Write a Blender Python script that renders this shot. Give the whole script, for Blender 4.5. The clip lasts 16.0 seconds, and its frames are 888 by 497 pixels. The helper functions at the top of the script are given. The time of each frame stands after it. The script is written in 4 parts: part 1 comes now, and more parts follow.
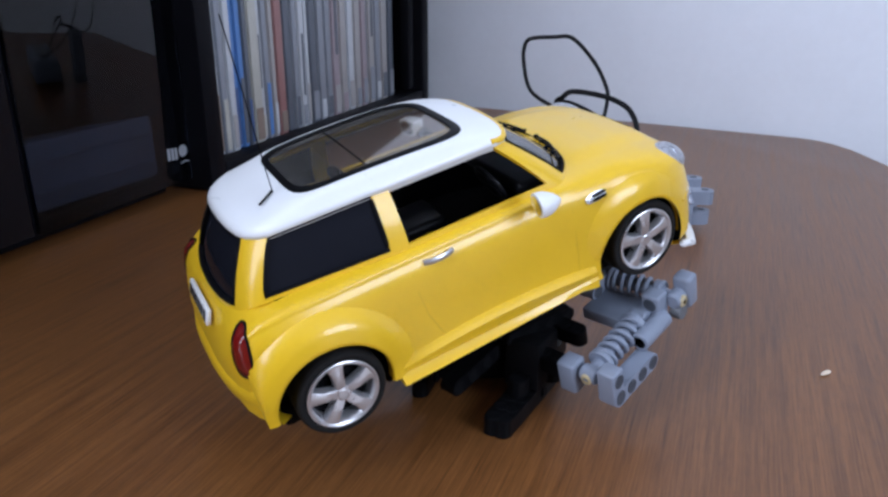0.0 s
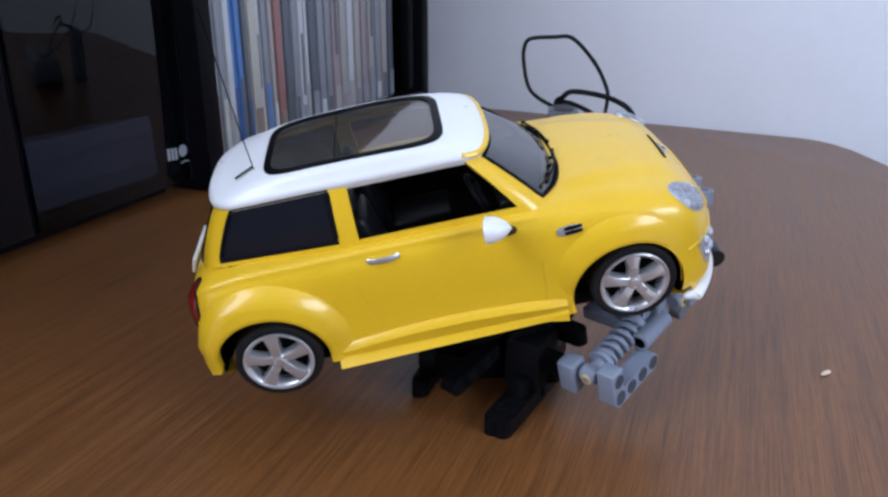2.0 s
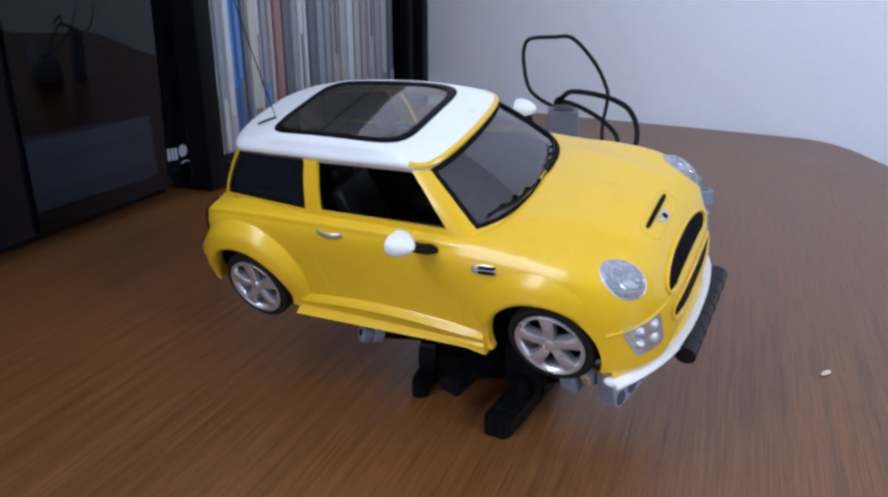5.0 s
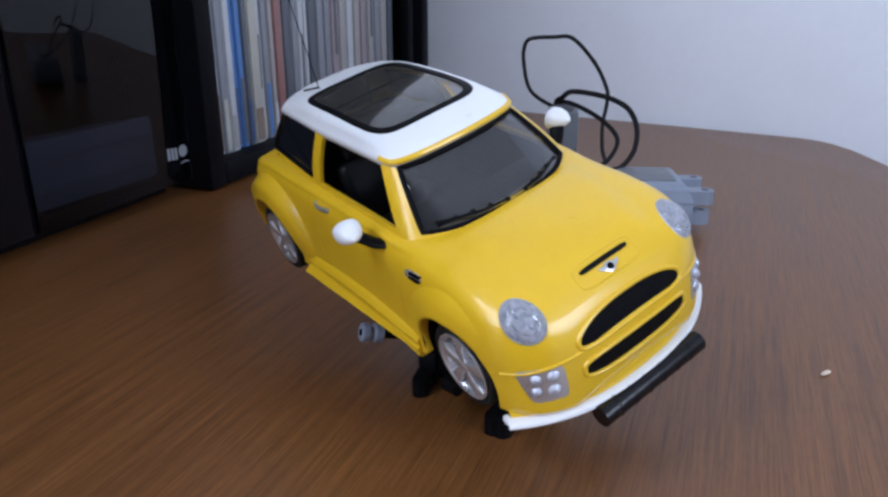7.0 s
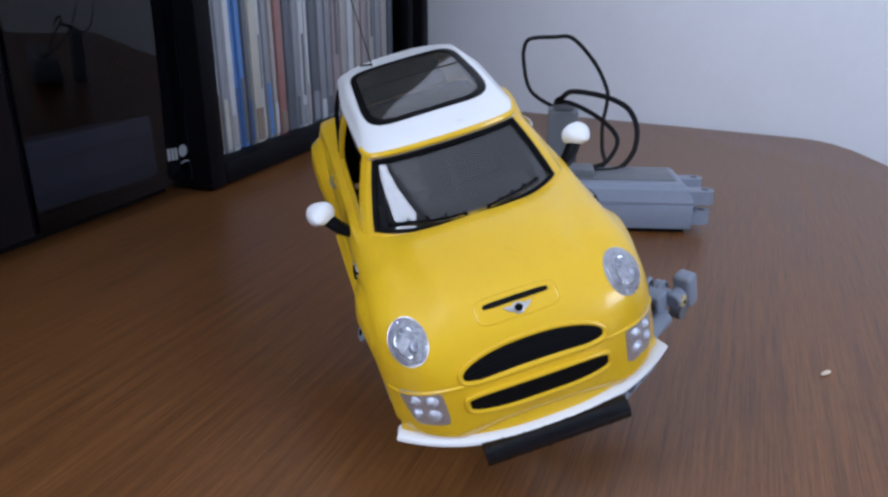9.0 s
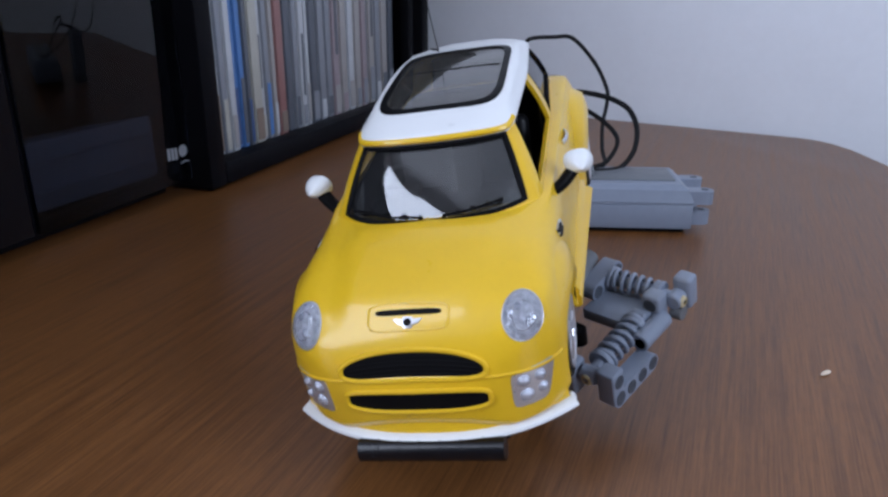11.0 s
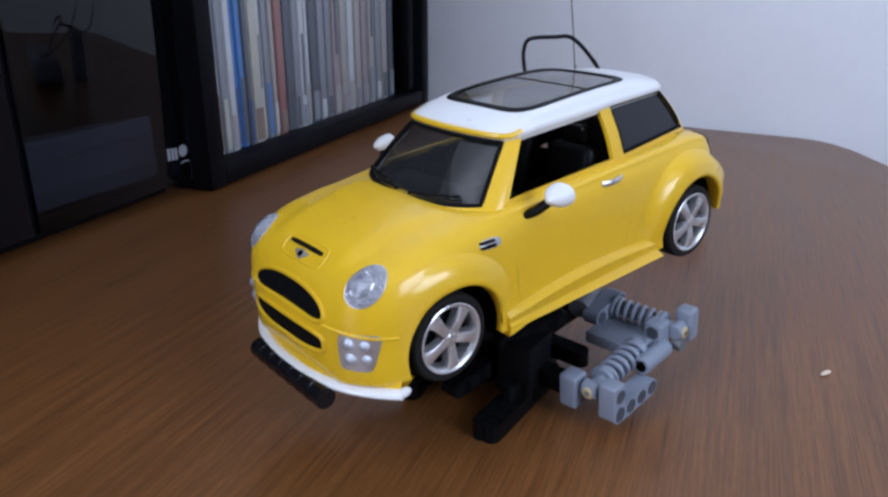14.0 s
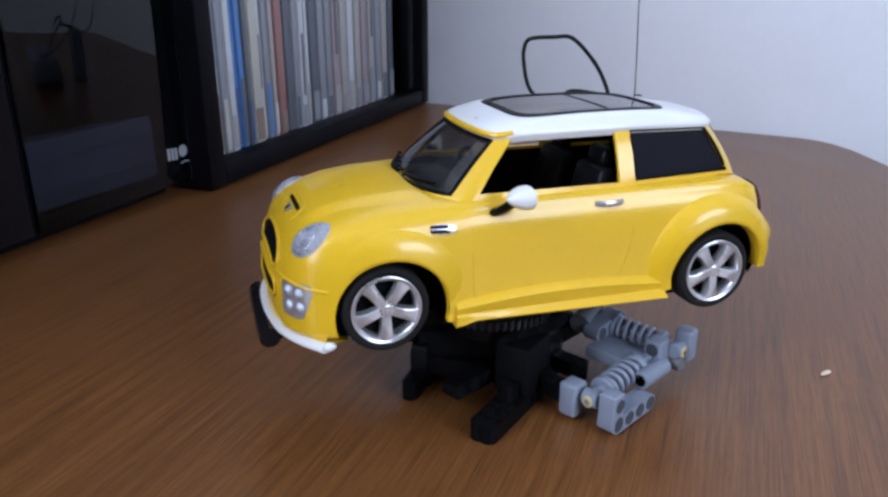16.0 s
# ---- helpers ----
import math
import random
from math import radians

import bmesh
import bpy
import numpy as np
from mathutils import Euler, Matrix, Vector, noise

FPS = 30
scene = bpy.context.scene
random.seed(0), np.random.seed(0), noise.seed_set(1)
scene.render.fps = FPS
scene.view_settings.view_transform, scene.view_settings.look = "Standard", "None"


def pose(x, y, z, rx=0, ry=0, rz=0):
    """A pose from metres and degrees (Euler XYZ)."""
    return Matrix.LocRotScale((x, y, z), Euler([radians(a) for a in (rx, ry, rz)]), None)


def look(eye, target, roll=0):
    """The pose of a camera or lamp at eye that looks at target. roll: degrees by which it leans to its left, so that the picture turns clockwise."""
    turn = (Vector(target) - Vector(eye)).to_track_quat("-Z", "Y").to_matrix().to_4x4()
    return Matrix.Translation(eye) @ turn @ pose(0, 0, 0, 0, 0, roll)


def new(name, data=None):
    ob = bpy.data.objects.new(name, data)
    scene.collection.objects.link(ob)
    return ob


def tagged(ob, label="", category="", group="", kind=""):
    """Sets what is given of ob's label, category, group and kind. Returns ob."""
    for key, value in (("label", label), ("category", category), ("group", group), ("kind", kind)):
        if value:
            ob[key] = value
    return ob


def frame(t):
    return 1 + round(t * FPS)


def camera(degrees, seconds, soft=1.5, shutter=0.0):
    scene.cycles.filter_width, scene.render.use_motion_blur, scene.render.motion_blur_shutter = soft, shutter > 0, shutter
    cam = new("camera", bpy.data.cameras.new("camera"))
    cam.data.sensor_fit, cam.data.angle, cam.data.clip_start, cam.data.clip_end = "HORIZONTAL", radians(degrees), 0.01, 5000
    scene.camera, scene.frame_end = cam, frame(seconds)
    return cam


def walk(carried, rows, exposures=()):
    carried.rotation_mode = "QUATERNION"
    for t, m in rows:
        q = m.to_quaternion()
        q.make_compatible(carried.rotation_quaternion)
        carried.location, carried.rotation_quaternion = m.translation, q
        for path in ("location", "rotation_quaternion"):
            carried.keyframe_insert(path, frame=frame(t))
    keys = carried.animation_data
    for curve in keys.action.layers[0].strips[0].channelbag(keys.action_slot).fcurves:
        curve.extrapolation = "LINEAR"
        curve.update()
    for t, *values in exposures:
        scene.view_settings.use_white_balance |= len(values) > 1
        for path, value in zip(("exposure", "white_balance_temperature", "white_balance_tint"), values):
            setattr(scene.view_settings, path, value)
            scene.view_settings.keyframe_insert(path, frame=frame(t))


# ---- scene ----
from mathutils import Quaternion
cam = camera(60.3, 16.0, soft=2.6, shutter=0.0)
walk(cam, [(0.0, pose(0, 0, 0.18, 69.7, 0, 0)), (16.0, pose(0, 0, 0.18, 69.7, 0, 0))],
     exposures=[(0.0, 0.20, 5970, 20), (4.0, 0.16, 5970, 20), (7.0, 0.06, 5970, 20), (9.0, -0.02, 5970, 20), (12.5, -0.14, 5970, 20), (14.5, 0.12, 5970, 20), (16.0, 0.20, 5970, 20)])

# ---- world and light ----
world = bpy.data.worlds.new("sky")
scene.world = world
world.use_nodes = True
sky = world.node_tree.nodes.new("ShaderNodeTexSky")
sky.sky_type = "NISHITA"
sky.sun_disc = False
sky.sun_elevation, sky.sun_rotation = radians(35), radians(120)
world.node_tree.links.new(sky.outputs[0], world.node_tree.nodes["Background"].inputs[0])
world.node_tree.nodes["Background"].inputs[1].default_value = 0.12


def window_light(name, at, target, width, height, watts, colour):
    lamp = bpy.data.lights.new(name, "AREA")
    lamp.shape, lamp.size, lamp.size_y, lamp.energy, lamp.color = "RECTANGLE", width, height, watts, colour
    ob = new(name, lamp)
    ob.matrix_world = look(at, target)
    return ob


# daylight through the two window openings
window_light("window_light_right", (1.545, -1.20, 0.95), (0.0, 0.2, 0.40), 1.0, 1.0, 29, (0.745, 0.88, 0.985))
window_light("window_light_left", (-1.215, -0.45, 0.86), (0.10, 0.40, 0.20), 1.05, 1.44, 33.5, (0.803, 0.905, 0.988))


# ---- materials ----
def mat(name, colour, rough=0.5, metal=0.0, coat=0.0, transmission=0.0, ior=1.45, grain=0.0, scale=60.0, bump=0.0, spec=0.5):
    m = bpy.data.materials.new(name)
    m.use_nodes = True
    nt = m.node_tree
    b = nt.nodes["Principled BSDF"]
    b.inputs["Base Color"].default_value = (*colour, 1)
    b.inputs["Roughness"].default_value = rough
    b.inputs["Metallic"].default_value = metal
    b.inputs["Coat Weight"].default_value = coat
    b.inputs["Coat Roughness"].default_value = 0.11
    b.inputs["Transmission Weight"].default_value = transmission
    b.inputs["IOR"].default_value = ior
    b.inputs["Specular IOR Level"].default_value = spec
    if grain or bump:
        tc = nt.nodes.new("ShaderNodeTexCoord")
        n1 = nt.nodes.new("ShaderNodeTexNoise")
        n1.inputs["Scale"].default_value = scale
        n1.inputs["Detail"].default_value = 6
        n2 = nt.nodes.new("ShaderNodeTexNoise")
        n2.inputs["Scale"].default_value = scale * 9
        n2.inputs["Detail"].default_value = 3
        nt.links.new(tc.outputs["Object"], n1.inputs["Vector"])
        nt.links.new(tc.outputs["Object"], n2.inputs["Vector"])
        add = nt.nodes.new("ShaderNodeMath")
        add.operation = "MULTIPLY_ADD"
        add.inputs[1].default_value = 0.5
        nt.links.new(n2.outputs["Fac"], add.inputs[0])
        nt.links.new(n1.outputs["Fac"], add.inputs[2])
        if grain:
            ramp = nt.nodes.new("ShaderNodeMapRange")
            ramp.inputs["From Min"].default_value, ramp.inputs["From Max"].default_value = 0.45, 1.05
            ramp.inputs["To Min"].default_value, ramp.inputs["To Max"].default_value = 1 - grain, 1 + grain * 0.6
            nt.links.new(add.outputs[0], ramp.inputs["Value"])
            mul = nt.nodes.new("ShaderNodeVectorMath")
            mul.operation = "SCALE"
            mul.inputs[0].default_value = colour
            nt.links.new(ramp.outputs[0], mul.inputs["Scale"])
            nt.links.new(mul.outputs[0], b.inputs["Base Color"])
            rr = nt.nodes.new("ShaderNodeMapRange")
            rr.inputs["From Min"].default_value, rr.inputs["From Max"].default_value = 0.45, 1.05
            rr.inputs["To Min"].default_value, rr.inputs["To Max"].default_value = max(0.02, rough * 0.8), min(1, rough * 1.25)
            nt.links.new(add.outputs[0], rr.inputs["Value"])
            nt.links.new(rr.outputs[0], b.inputs["Roughness"])
        if bump:
            bp = nt.nodes.new("ShaderNodeBump")
            bp.inputs["Strength"].default_value = bump
            bp.inputs["Distance"].default_value = 0.001
            nt.links.new(add.outputs[0], bp.inputs["Height"])
            nt.links.new(bp.outputs[0], b.inputs["Normal"])
    return m


def wood(name, dark, light, rough, turn):
    """Straight-grained laminate: long fine streaks, broad bands and tiny pores along one direction."""
    m = bpy.data.materials.new(name)
    m.use_nodes = True
    nt = m.node_tree
    b = nt.nodes["Principled BSDF"]
    tc = nt.nodes.new("ShaderNodeTexCoord")
    rot = nt.nodes.new("ShaderNodeMapping")
    rot.inputs["Rotation"].default_value = (0, 0, radians(turn))
    nt.links.new(tc.outputs["Object"], rot.inputs["Vector"])
    outs = []
    for sx, sy, detail in ((1300, 20, 4), (220, 4, 5), (3200, 110, 2)):
        mp = nt.nodes.new("ShaderNodeMapping")
        mp.inputs["Scale"].default_value = (sx, sy, 1)
        n = nt.nodes.new("ShaderNodeTexNoise")
        n.inputs["Scale"].default_value = 1
        n.inputs["Detail"].default_value = detail
        n.inputs["Roughness"].default_value = 0.65
        nt.links.new(rot.outputs[0], mp.inputs["Vector"])
        nt.links.new(mp.outputs[0], n.inputs["Vector"])
        outs.append(n.outputs["Fac"])
    mix1 = nt.nodes.new("ShaderNodeMath")
    mix1.operation = "MULTIPLY_ADD"
    mix1.inputs[1].default_value = 0.7
    nt.links.new(outs[1], mix1.inputs[0])
    nt.links.new(outs[0], mix1.inputs[2])
    ramp = nt.nodes.new("ShaderNodeValToRGB")
    ramp.color_ramp.elements[0].position, ramp.color_ramp.elements[0].color = 0.57, (*dark, 1)
    ramp.color_ramp.elements[1].position, ramp.color_ramp.elements[1].color = 1.08, (*light, 1)
    nt.links.new(mix1.outputs[0], ramp.inputs[0])
    pore = nt.nodes.new("ShaderNodeMapRange")
    pore.inputs["From Min"].default_value, pore.inputs["From Max"].default_value = 0.3, 0.5
    pore.inputs["To Min"].default_value, pore.inputs["To Max"].default_value = 0.72, 1.0
    nt.links.new(outs[2], pore.inputs["Value"])
    mul = nt.nodes.new("ShaderNodeVectorMath")
    mul.operation = "SCALE"
    nt.links.new(ramp.outputs[0], mul.inputs[0])
    nt.links.new(pore.outputs[0], mul.inputs["Scale"])
    nt.links.new(mul.outputs[0], b.inputs["Base Color"])
    rr = nt.nodes.new("ShaderNodeMapRange")
    rr.inputs["To Min"].default_value, rr.inputs["To Max"].default_value = rough - 0.06, rough + 0.1
    nt.links.new(outs[1], rr.inputs["Value"])
    nt.links.new(rr.outputs[0], b.inputs["Roughness"])
    bp = nt.nodes.new("ShaderNodeBump")
    bp.inputs["Strength"].default_value, bp.inputs["Distance"].default_value = 0.12, 0.0004
    nt.links.new(outs[2], bp.inputs["Height"])
    nt.links.new(bp.outputs[0], b.inputs["Normal"])
    return m


YELLOW = mat("yellow_gloss_paint", (0.82, 0.505, 0.011), 0.33, coat=0.5, grain=0.03, scale=90)
WHITE = mat("white_gloss_plastic", (0.82, 0.83, 0.84), 0.32, coat=0.3, grain=0.02, scale=80)
BLACK = mat("black_plastic", (0.0042, 0.0042, 0.005), 0.36, grain=0.2, scale=120, spec=0.09)
BAR_BLACK = mat("glossy_black_plastic", (0.006, 0.006, 0.008), 0.24, grain=0.15, scale=120, spec=0.4)
MATT_BLACK = mat("matt_black_plastic", (0.005, 0.005, 0.006), 0.6, grain=0.2, scale=200, spec=0.1)
INTERIOR = mat("dark_interior_plastic", (0.008, 0.008, 0.010), 0.35, grain=0.2, scale=120, spec=0.22)
RUBBER = mat("black_rubber", (0.010, 0.010, 0.010), 0.7, spec=0.3, grain=0.25, scale=220, bump=0.2)
SILVER = mat("silver_painted_plastic", (0.66, 0.66, 0.68), 0.3, metal=0.75, grain=0.05, scale=120)
CHROME = mat("chrome_plastic", (0.82, 0.82, 0.84), 0.12, metal=1.0)
LENS = mat("clear_lens_plastic", (0.96, 0.97, 0.98), 0.03, transmission=1.0, ior=1.4)
# strong grain puts the headlight's mottled sparkle into the reflector's colour
REFLECTOR = mat("silver_reflector", (0.84, 0.86, 0.95), 0.16, metal=0.4, grain=0.5, scale=520, bump=1.0)
SUN_TINT = mat("sunroof_plastic", (0.62, 0.60, 0.57), 0.03, transmission=0.95, ior=1.45)
FOG = mat("frosted_silver_lamp", (0.60, 0.63, 0.72), 0.2, metal=0.6, grain=0.2, scale=300, bump=0.5)
TINT = mat("smoked_window_plastic", (0.30, 0.31, 0.33), 0.03, transmission=0.95, ior=1.75)
DARK_TINT = mat("dark_smoked_plastic", (0.010, 0.011, 0.016), 0.05, ior=1.5, spec=0.32)
RED = mat("red_lamp_plastic", (0.17, 0.008, 0.006), 0.12, coat=0.5)
GREY = mat("grey_brick_plastic", (0.245, 0.278, 0.35), 0.38, grain=0.06, scale=160)
DGREY = mat("dark_grey_brick_plastic", (0.15, 0.16, 0.175), 0.4, grain=0.08, scale=160)
TAN = mat("tan_pin_plastic", (0.55, 0.45, 0.25), 0.4)
CABLE = mat("black_cable", (0.008, 0.008, 0.009), 0.5, spec=0.2)
TABLE = wood("brown_wood_laminate", (0.078, 0.028, 0.0076), (0.222, 0.088, 0.0245), 0.32, 21.0)
WALLP = mat("painted_wall", (0.87, 0.88, 0.925), 0.75, grain=0.035, scale=14, bump=0.15)
ROOMP = mat("muted_wall_paint", (0.30, 0.28, 0.27), 0.8, grain=0.05, scale=14, bump=0.15)
CEIL = mat("ceiling_paint", (0.80, 0.80, 0.80), 0.8, grain=0.03, scale=12)
CLOTH = mat("dusty_pink_cloth", (0.42, 0.27, 0.30), 0.85, grain=0.15, scale=90, bump=0.3)
CARPET = mat("floor_carpet", (0.20, 0.18, 0.16), 0.95, grain=0.25, scale=60)
CAB = mat("black_cabinet_laminate", (0.005, 0.005, 0.007), 0.45, grain=0.2, scale=50, spec=0.12)
GLOSS = mat("black_gloss_glass", (0.004, 0.004, 0.006), 0.035, grain=0.1, scale=30, ior=1.5, spec=0.20)
SMOKED = mat("smoked_cabinet_glass", (0.055, 0.060, 0.078), 0.02, transmission=1.0, ior=1.42)
DEVICE = mat("pale_blue_grey_case", (0.42, 0.46, 0.56), 0.45, grain=0.25, scale=30)
PRINT = mat("white_print", (0.27, 0.28, 0.30), 0.6)
CRUMB = mat("pale_crumb", (0.75, 0.62, 0.48), 0.8, grain=0.1, scale=900)


# ---- mesh helpers ----
def part(name, bm, material, parent=None, label="", smooth=True, sharp=35):
    me = bpy.data.meshes.new(name)
    bmesh.ops.recalc_face_normals(bm, faces=bm.faces)
    bm.to_mesh(me)
    bm.free()
    me.materials.append(material)
    if smooth:
        for p in me.polygons:
            p.use_smooth = True
        me.set_sharp_from_angle(angle=radians(sharp))
    ob = new(name, me)
    ob.parent = parent
    if label:
        ob["label"] = label
    return ob


def box(bm, at, size, m=None, bevel=0.0, seg=2):
    """A box of that size round at, bevelled, moved by m."""
    r = bmesh.ops.create_cube(bm, size=1)
    vs = r["verts"]
    bmesh.ops.scale(bm, vec=size, verts=vs)
    bmesh.ops.translate(bm, vec=at, verts=vs)
    if bevel:
        es = list({e for v in vs for e in v.link_edges})
        got = bmesh.ops.bevel(bm, geom=es, offset=bevel, segments=seg, profile=0.5, affect="EDGES")
        vs = list({v for v in vs if v.is_valid} | {v for f in got["faces"] for v in f.verts})
    if m is not None:
        bmesh.ops.transform(bm, matrix=m, verts=vs)
    return vs


def grid(bm, rows, close_u=False, close_v=False):
    """Quads over rows of points; close_u joins last row to first, close_v last column to first."""
    vs = [[bm.verts.new(p) for p in row] for row in rows]
    n, k = len(vs), len(vs[0])
    for i in range(n if close_u else n - 1):
        for j in range(k if close_v else k - 1):
            q = (vs[i][j], vs[(i + 1) % n][j], vs[(i + 1) % n][(j + 1) % k], vs[i][(j + 1) % k])
            bm.faces.new(q)
    return vs


def lathe(bm, profile, m, seg=48, close=False):
    """Turns (radius, height) points round the z axis of m."""
    rows = []
    for i in range(seg):
        a = 2 * math.pi * i / seg
        rows.append([m @ Vector((r * math.cos(a), r * math.sin(a), z)) for r, z in profile])
    grid(bm, rows, close_u=True, close_v=close)


def spline(pts, n):
    """Smooth curve through the points, n steps between each two."""
    P = [Vector(p) for p in pts]
    out = []
    for i in range(len(P) - 1):
        a, b, c, d = P[max(i - 1, 0)], P[i], P[i + 1], P[min(i + 2, len(P) - 1)]
        for k in range(n):
            t = k / n
            out.append(0.5 * (2 * b + (c - a) * t + (2 * a - 5 * b + 4 * c - d) * t * t + (3 * b - a - 3 * c + d) * t ** 3))
    out.append(P[-1])
    return out


def tube(bm, pts, ra, rb=None, seg=10, up=(0, 0, 1), close=False):
    """Sweeps an oval (ra by rb) along the points, with end caps."""
    rb = ra if rb is None else rb
    pts = [Vector(p) for p in pts]
    n = len(pts)
    rows = []
    for i, p in enumerate(pts):
        a, b = (pts[i - 1], pts[(i + 1) % n]) if close else (pts[max(i - 1, 0)], pts[min(i + 1, n - 1)])
        d = (b - a).normalized()
        s = d.cross(Vector(up))
        s = s.normalized() if s.length > 1e-4 else d.orthogonal().normalized()
        w = s.cross(d)
        rows.append([p + s * ra * math.cos(2 * math.pi * k / seg) + w * rb * math.sin(2 * math.pi * k / seg) for k in range(seg)])
    vs = grid(bm, rows, close_u=close, close_v=True)
    if not close:
        bm.faces.new(vs[0])
        bm.faces.new(list(reversed(vs[-1])))


def prism(bm, outline, z0, z1, m=Matrix()):
    """A plate with that outline (x, y) between two heights."""
    lo = [bm.verts.new(m @ Vector((x, y, z0))) for x, y in outline]
    hi = [bm.verts.new(m @ Vector((x, y, z1))) for x, y in outline]
    bm.faces.new(list(reversed(lo)))
    bm.faces.new(hi)
    n = len(lo)
    for i in range(n):
        bm.faces.new((lo[i], lo[(i + 1) % n], hi[(i + 1) % n], hi[i]))


def thing(name, label, category, group="", m=None):
    ob = new(name)
    ob.empty_display_size = 0.01
    tagged(ob, label, category, group)
    if m is not None:
        ob.matrix_world = m
    return ob


# ---- the room ----
def slab(name, at, size, material, label, turn=0.0, bevel=0.0):
    bm = bmesh.new()
    box(bm, (0, 0, 0), size, None, bevel)
    ob = part(name, bm, material, smooth=False)
    ob.matrix_world = pose(*at, 0, 0, turn)
    return tagged(ob, label, name.split("_")[0], kind="structure")


# the wall behind the table runs along its far edge
WALL_TURN = -28.5
wdir = Vector((math.cos(radians(WALL_TURN)), math.sin(radians(WALL_TURN)), 0))
wnor = Vector((-wdir.y, wdir.x, 0))
wc = Vector((0.24, 0.952, 0.45)) + wnor * 0.06
slab("wall_north", tuple(wc), (6.6, 0.12, 2.4), WALLP, "pale blue-grey painted wall behind the table", WALL_TURN)
slab("floor", (-0.5, -0.9, -0.775), (5.2, 6.4, 0.05), CARPET, "grey-brown carpeted floor under the table")
slab("ceiling", (-0.5, -0.9, 1.675), (5.2, 6.4, 0.05), CEIL, "plain white painted ceiling")
slab("wall_south", (0, -2.2, 0.45), (6.4, 0.12, 2.4), ROOMP, "muted painted wall facing the table")


def wall_with_window(name, centre, along, length, w0, w1, z0, z1, label):
    """A wall 12 cm thick with a window opening through it; along: 'x' or 'y'."""
    bm = bmesh.new()
    lo, hi = -0.75, 1.65
    for a, b, c, d in ((-length / 2, w0, lo, hi), (w1, length / 2, lo, hi), (w0, w1, lo, z0), (w0, w1, z1, hi)):
        size = (b - a, 0.12, d - c) if along == "x" else (0.12, b - a, d - c)
        at = ((a + b) / 2, 0, (c + d) / 2) if along == "x" else (0, (a + b) / 2, (c + d) / 2)
        box(bm, at, size)
    ob = part(name, bm, ROOMP, smooth=False)
    ob.location = centre
    tagged(ob, label, "wall", kind="structure")


wall_with_window("wall_east", (1.62, 0, 0), "y", 6.6, -1.75, -0.65, 0.40, 1.50, "muted painted wall with a window opening")
wall_with_window("wall_west", (-1.30, 0, 0), "y", 6.6, -1.0, 0.1, 0.12, 1.62, "muted painted wall with a tall window opening")


def window(name, m, width, height):
    ob = thing(name, "white-framed window with two panes", "window", m=m)
    tagged(ob, kind="structure")
    for sx, sz, ww, hh in ((-width / 2 + 0.02, 0, 0.04, height), (width / 2 - 0.02, 0, 0.04, height), (0, 0, 0.04, height),
                           (0, -height / 2 + 0.02, width - 0.08, 0.04), (0, height / 2 - 0.02, width - 0.08, 0.04)):
        bm = bmesh.new()
        box(bm, (sx, 0, sz), (ww, 0.05, hh), None, 0.004)
        part("window_frame", bm, CEIL, ob)


window("window_1", pose(1.64, -1.20, 0.95, 0, 0, 90), 1.1, 1.1)
window("window_2", pose(-1.32, -0.45, 0.87, 0, 0, 90), 1.1, 1.5)


def curtain():
    """A gathered curtain hanging beside the tall window."""
    bm = bmesh.new()
    rows = []
    for i in range(61):
        t = i / 60
        rows.append([Vector((0.022 * math.sin(t * 2 * math.pi * 5) * (0.75 + 0.25 * k / 8) + 0.006 * math.sin(t * 31), -0.17 + 0.34 * t, -0.70 + 2.30 * k / 8)) for k in range(9)])
    grid(bm, rows)
    bmesh.ops.recalc_face_normals(bm, faces=bm.faces)
    bmesh.ops.solidify(bm, geom=list(bm.faces), thickness=0.003)
    ob = part("curtain", bm, CLOTH, sharp=80)
    ob.matrix_world = pose(-1.19, -1.17, 0)
    tagged(ob, "dusty pink cloth curtain hanging beside the tall window", "curtain")


curtain()

# ---- the table ----
def table():
    ob = thing("table", "brown wood-grain laminate table with an angled far corner", "table")
    # outline in the room, far edge along the wall, corner cut on the window side
    outline = [(-0.95, -0.38), (0.45, -0.38), (0.428, 0.55), (0.4245, 0.78), (0.421, 0.812), (0.412, 0.830), (0.395, 0.842), (0.24, 0.930), (-0.40, 1.282), (-0.95, 1.578)]
    bm = bmesh.new()
    prism(bm, outline, -0.025, 0.0)
    es = [e for e in bm.edges if abs(e.verts[0].co.z - e.verts[1].co.z) < 1e-6 and e.verts[0].co.z > -0.01]
    bmesh.ops.bevel(bm, geom=es, offset=0.003, segments=3, profile=0.5, affect="EDGES")
    part("tabletop", bm, TABLE, ob, sharp=30)
    for x, y in ((-0.89, -0.32), (0.39, -0.32), (0.36, 0.74), (-0.89, 1.46)):
        bm = bmesh.new()
        box(bm, (x, y, -0.3875), (0.05, 0.05, 0.725), None, 0.004)
        part("leg", bm, TABLE, ob)


table()

# ---- the toy car: x forward, y left, z up, in full-size metres times CS ----
from mathutils.bvhtree import BVHTree

CS = 0.0556


def scaled(bm):
    bmesh.ops.scale(bm, vec=(CS, CS, CS), verts=bm.verts)
    return bm


def carpart(name, bm, material, parent, label="", smooth=True, sharp=35):
    return part(name, scaled(bm), material, parent, label, smooth, sharp)


def table_of(x, keys):
    xs, ys = zip(*keys)
    return float(np.interp(x, xs, ys))


def smooth01(t):
    t = min(max(t, 0), 1)
    return t * t * (3 - 2 * t)


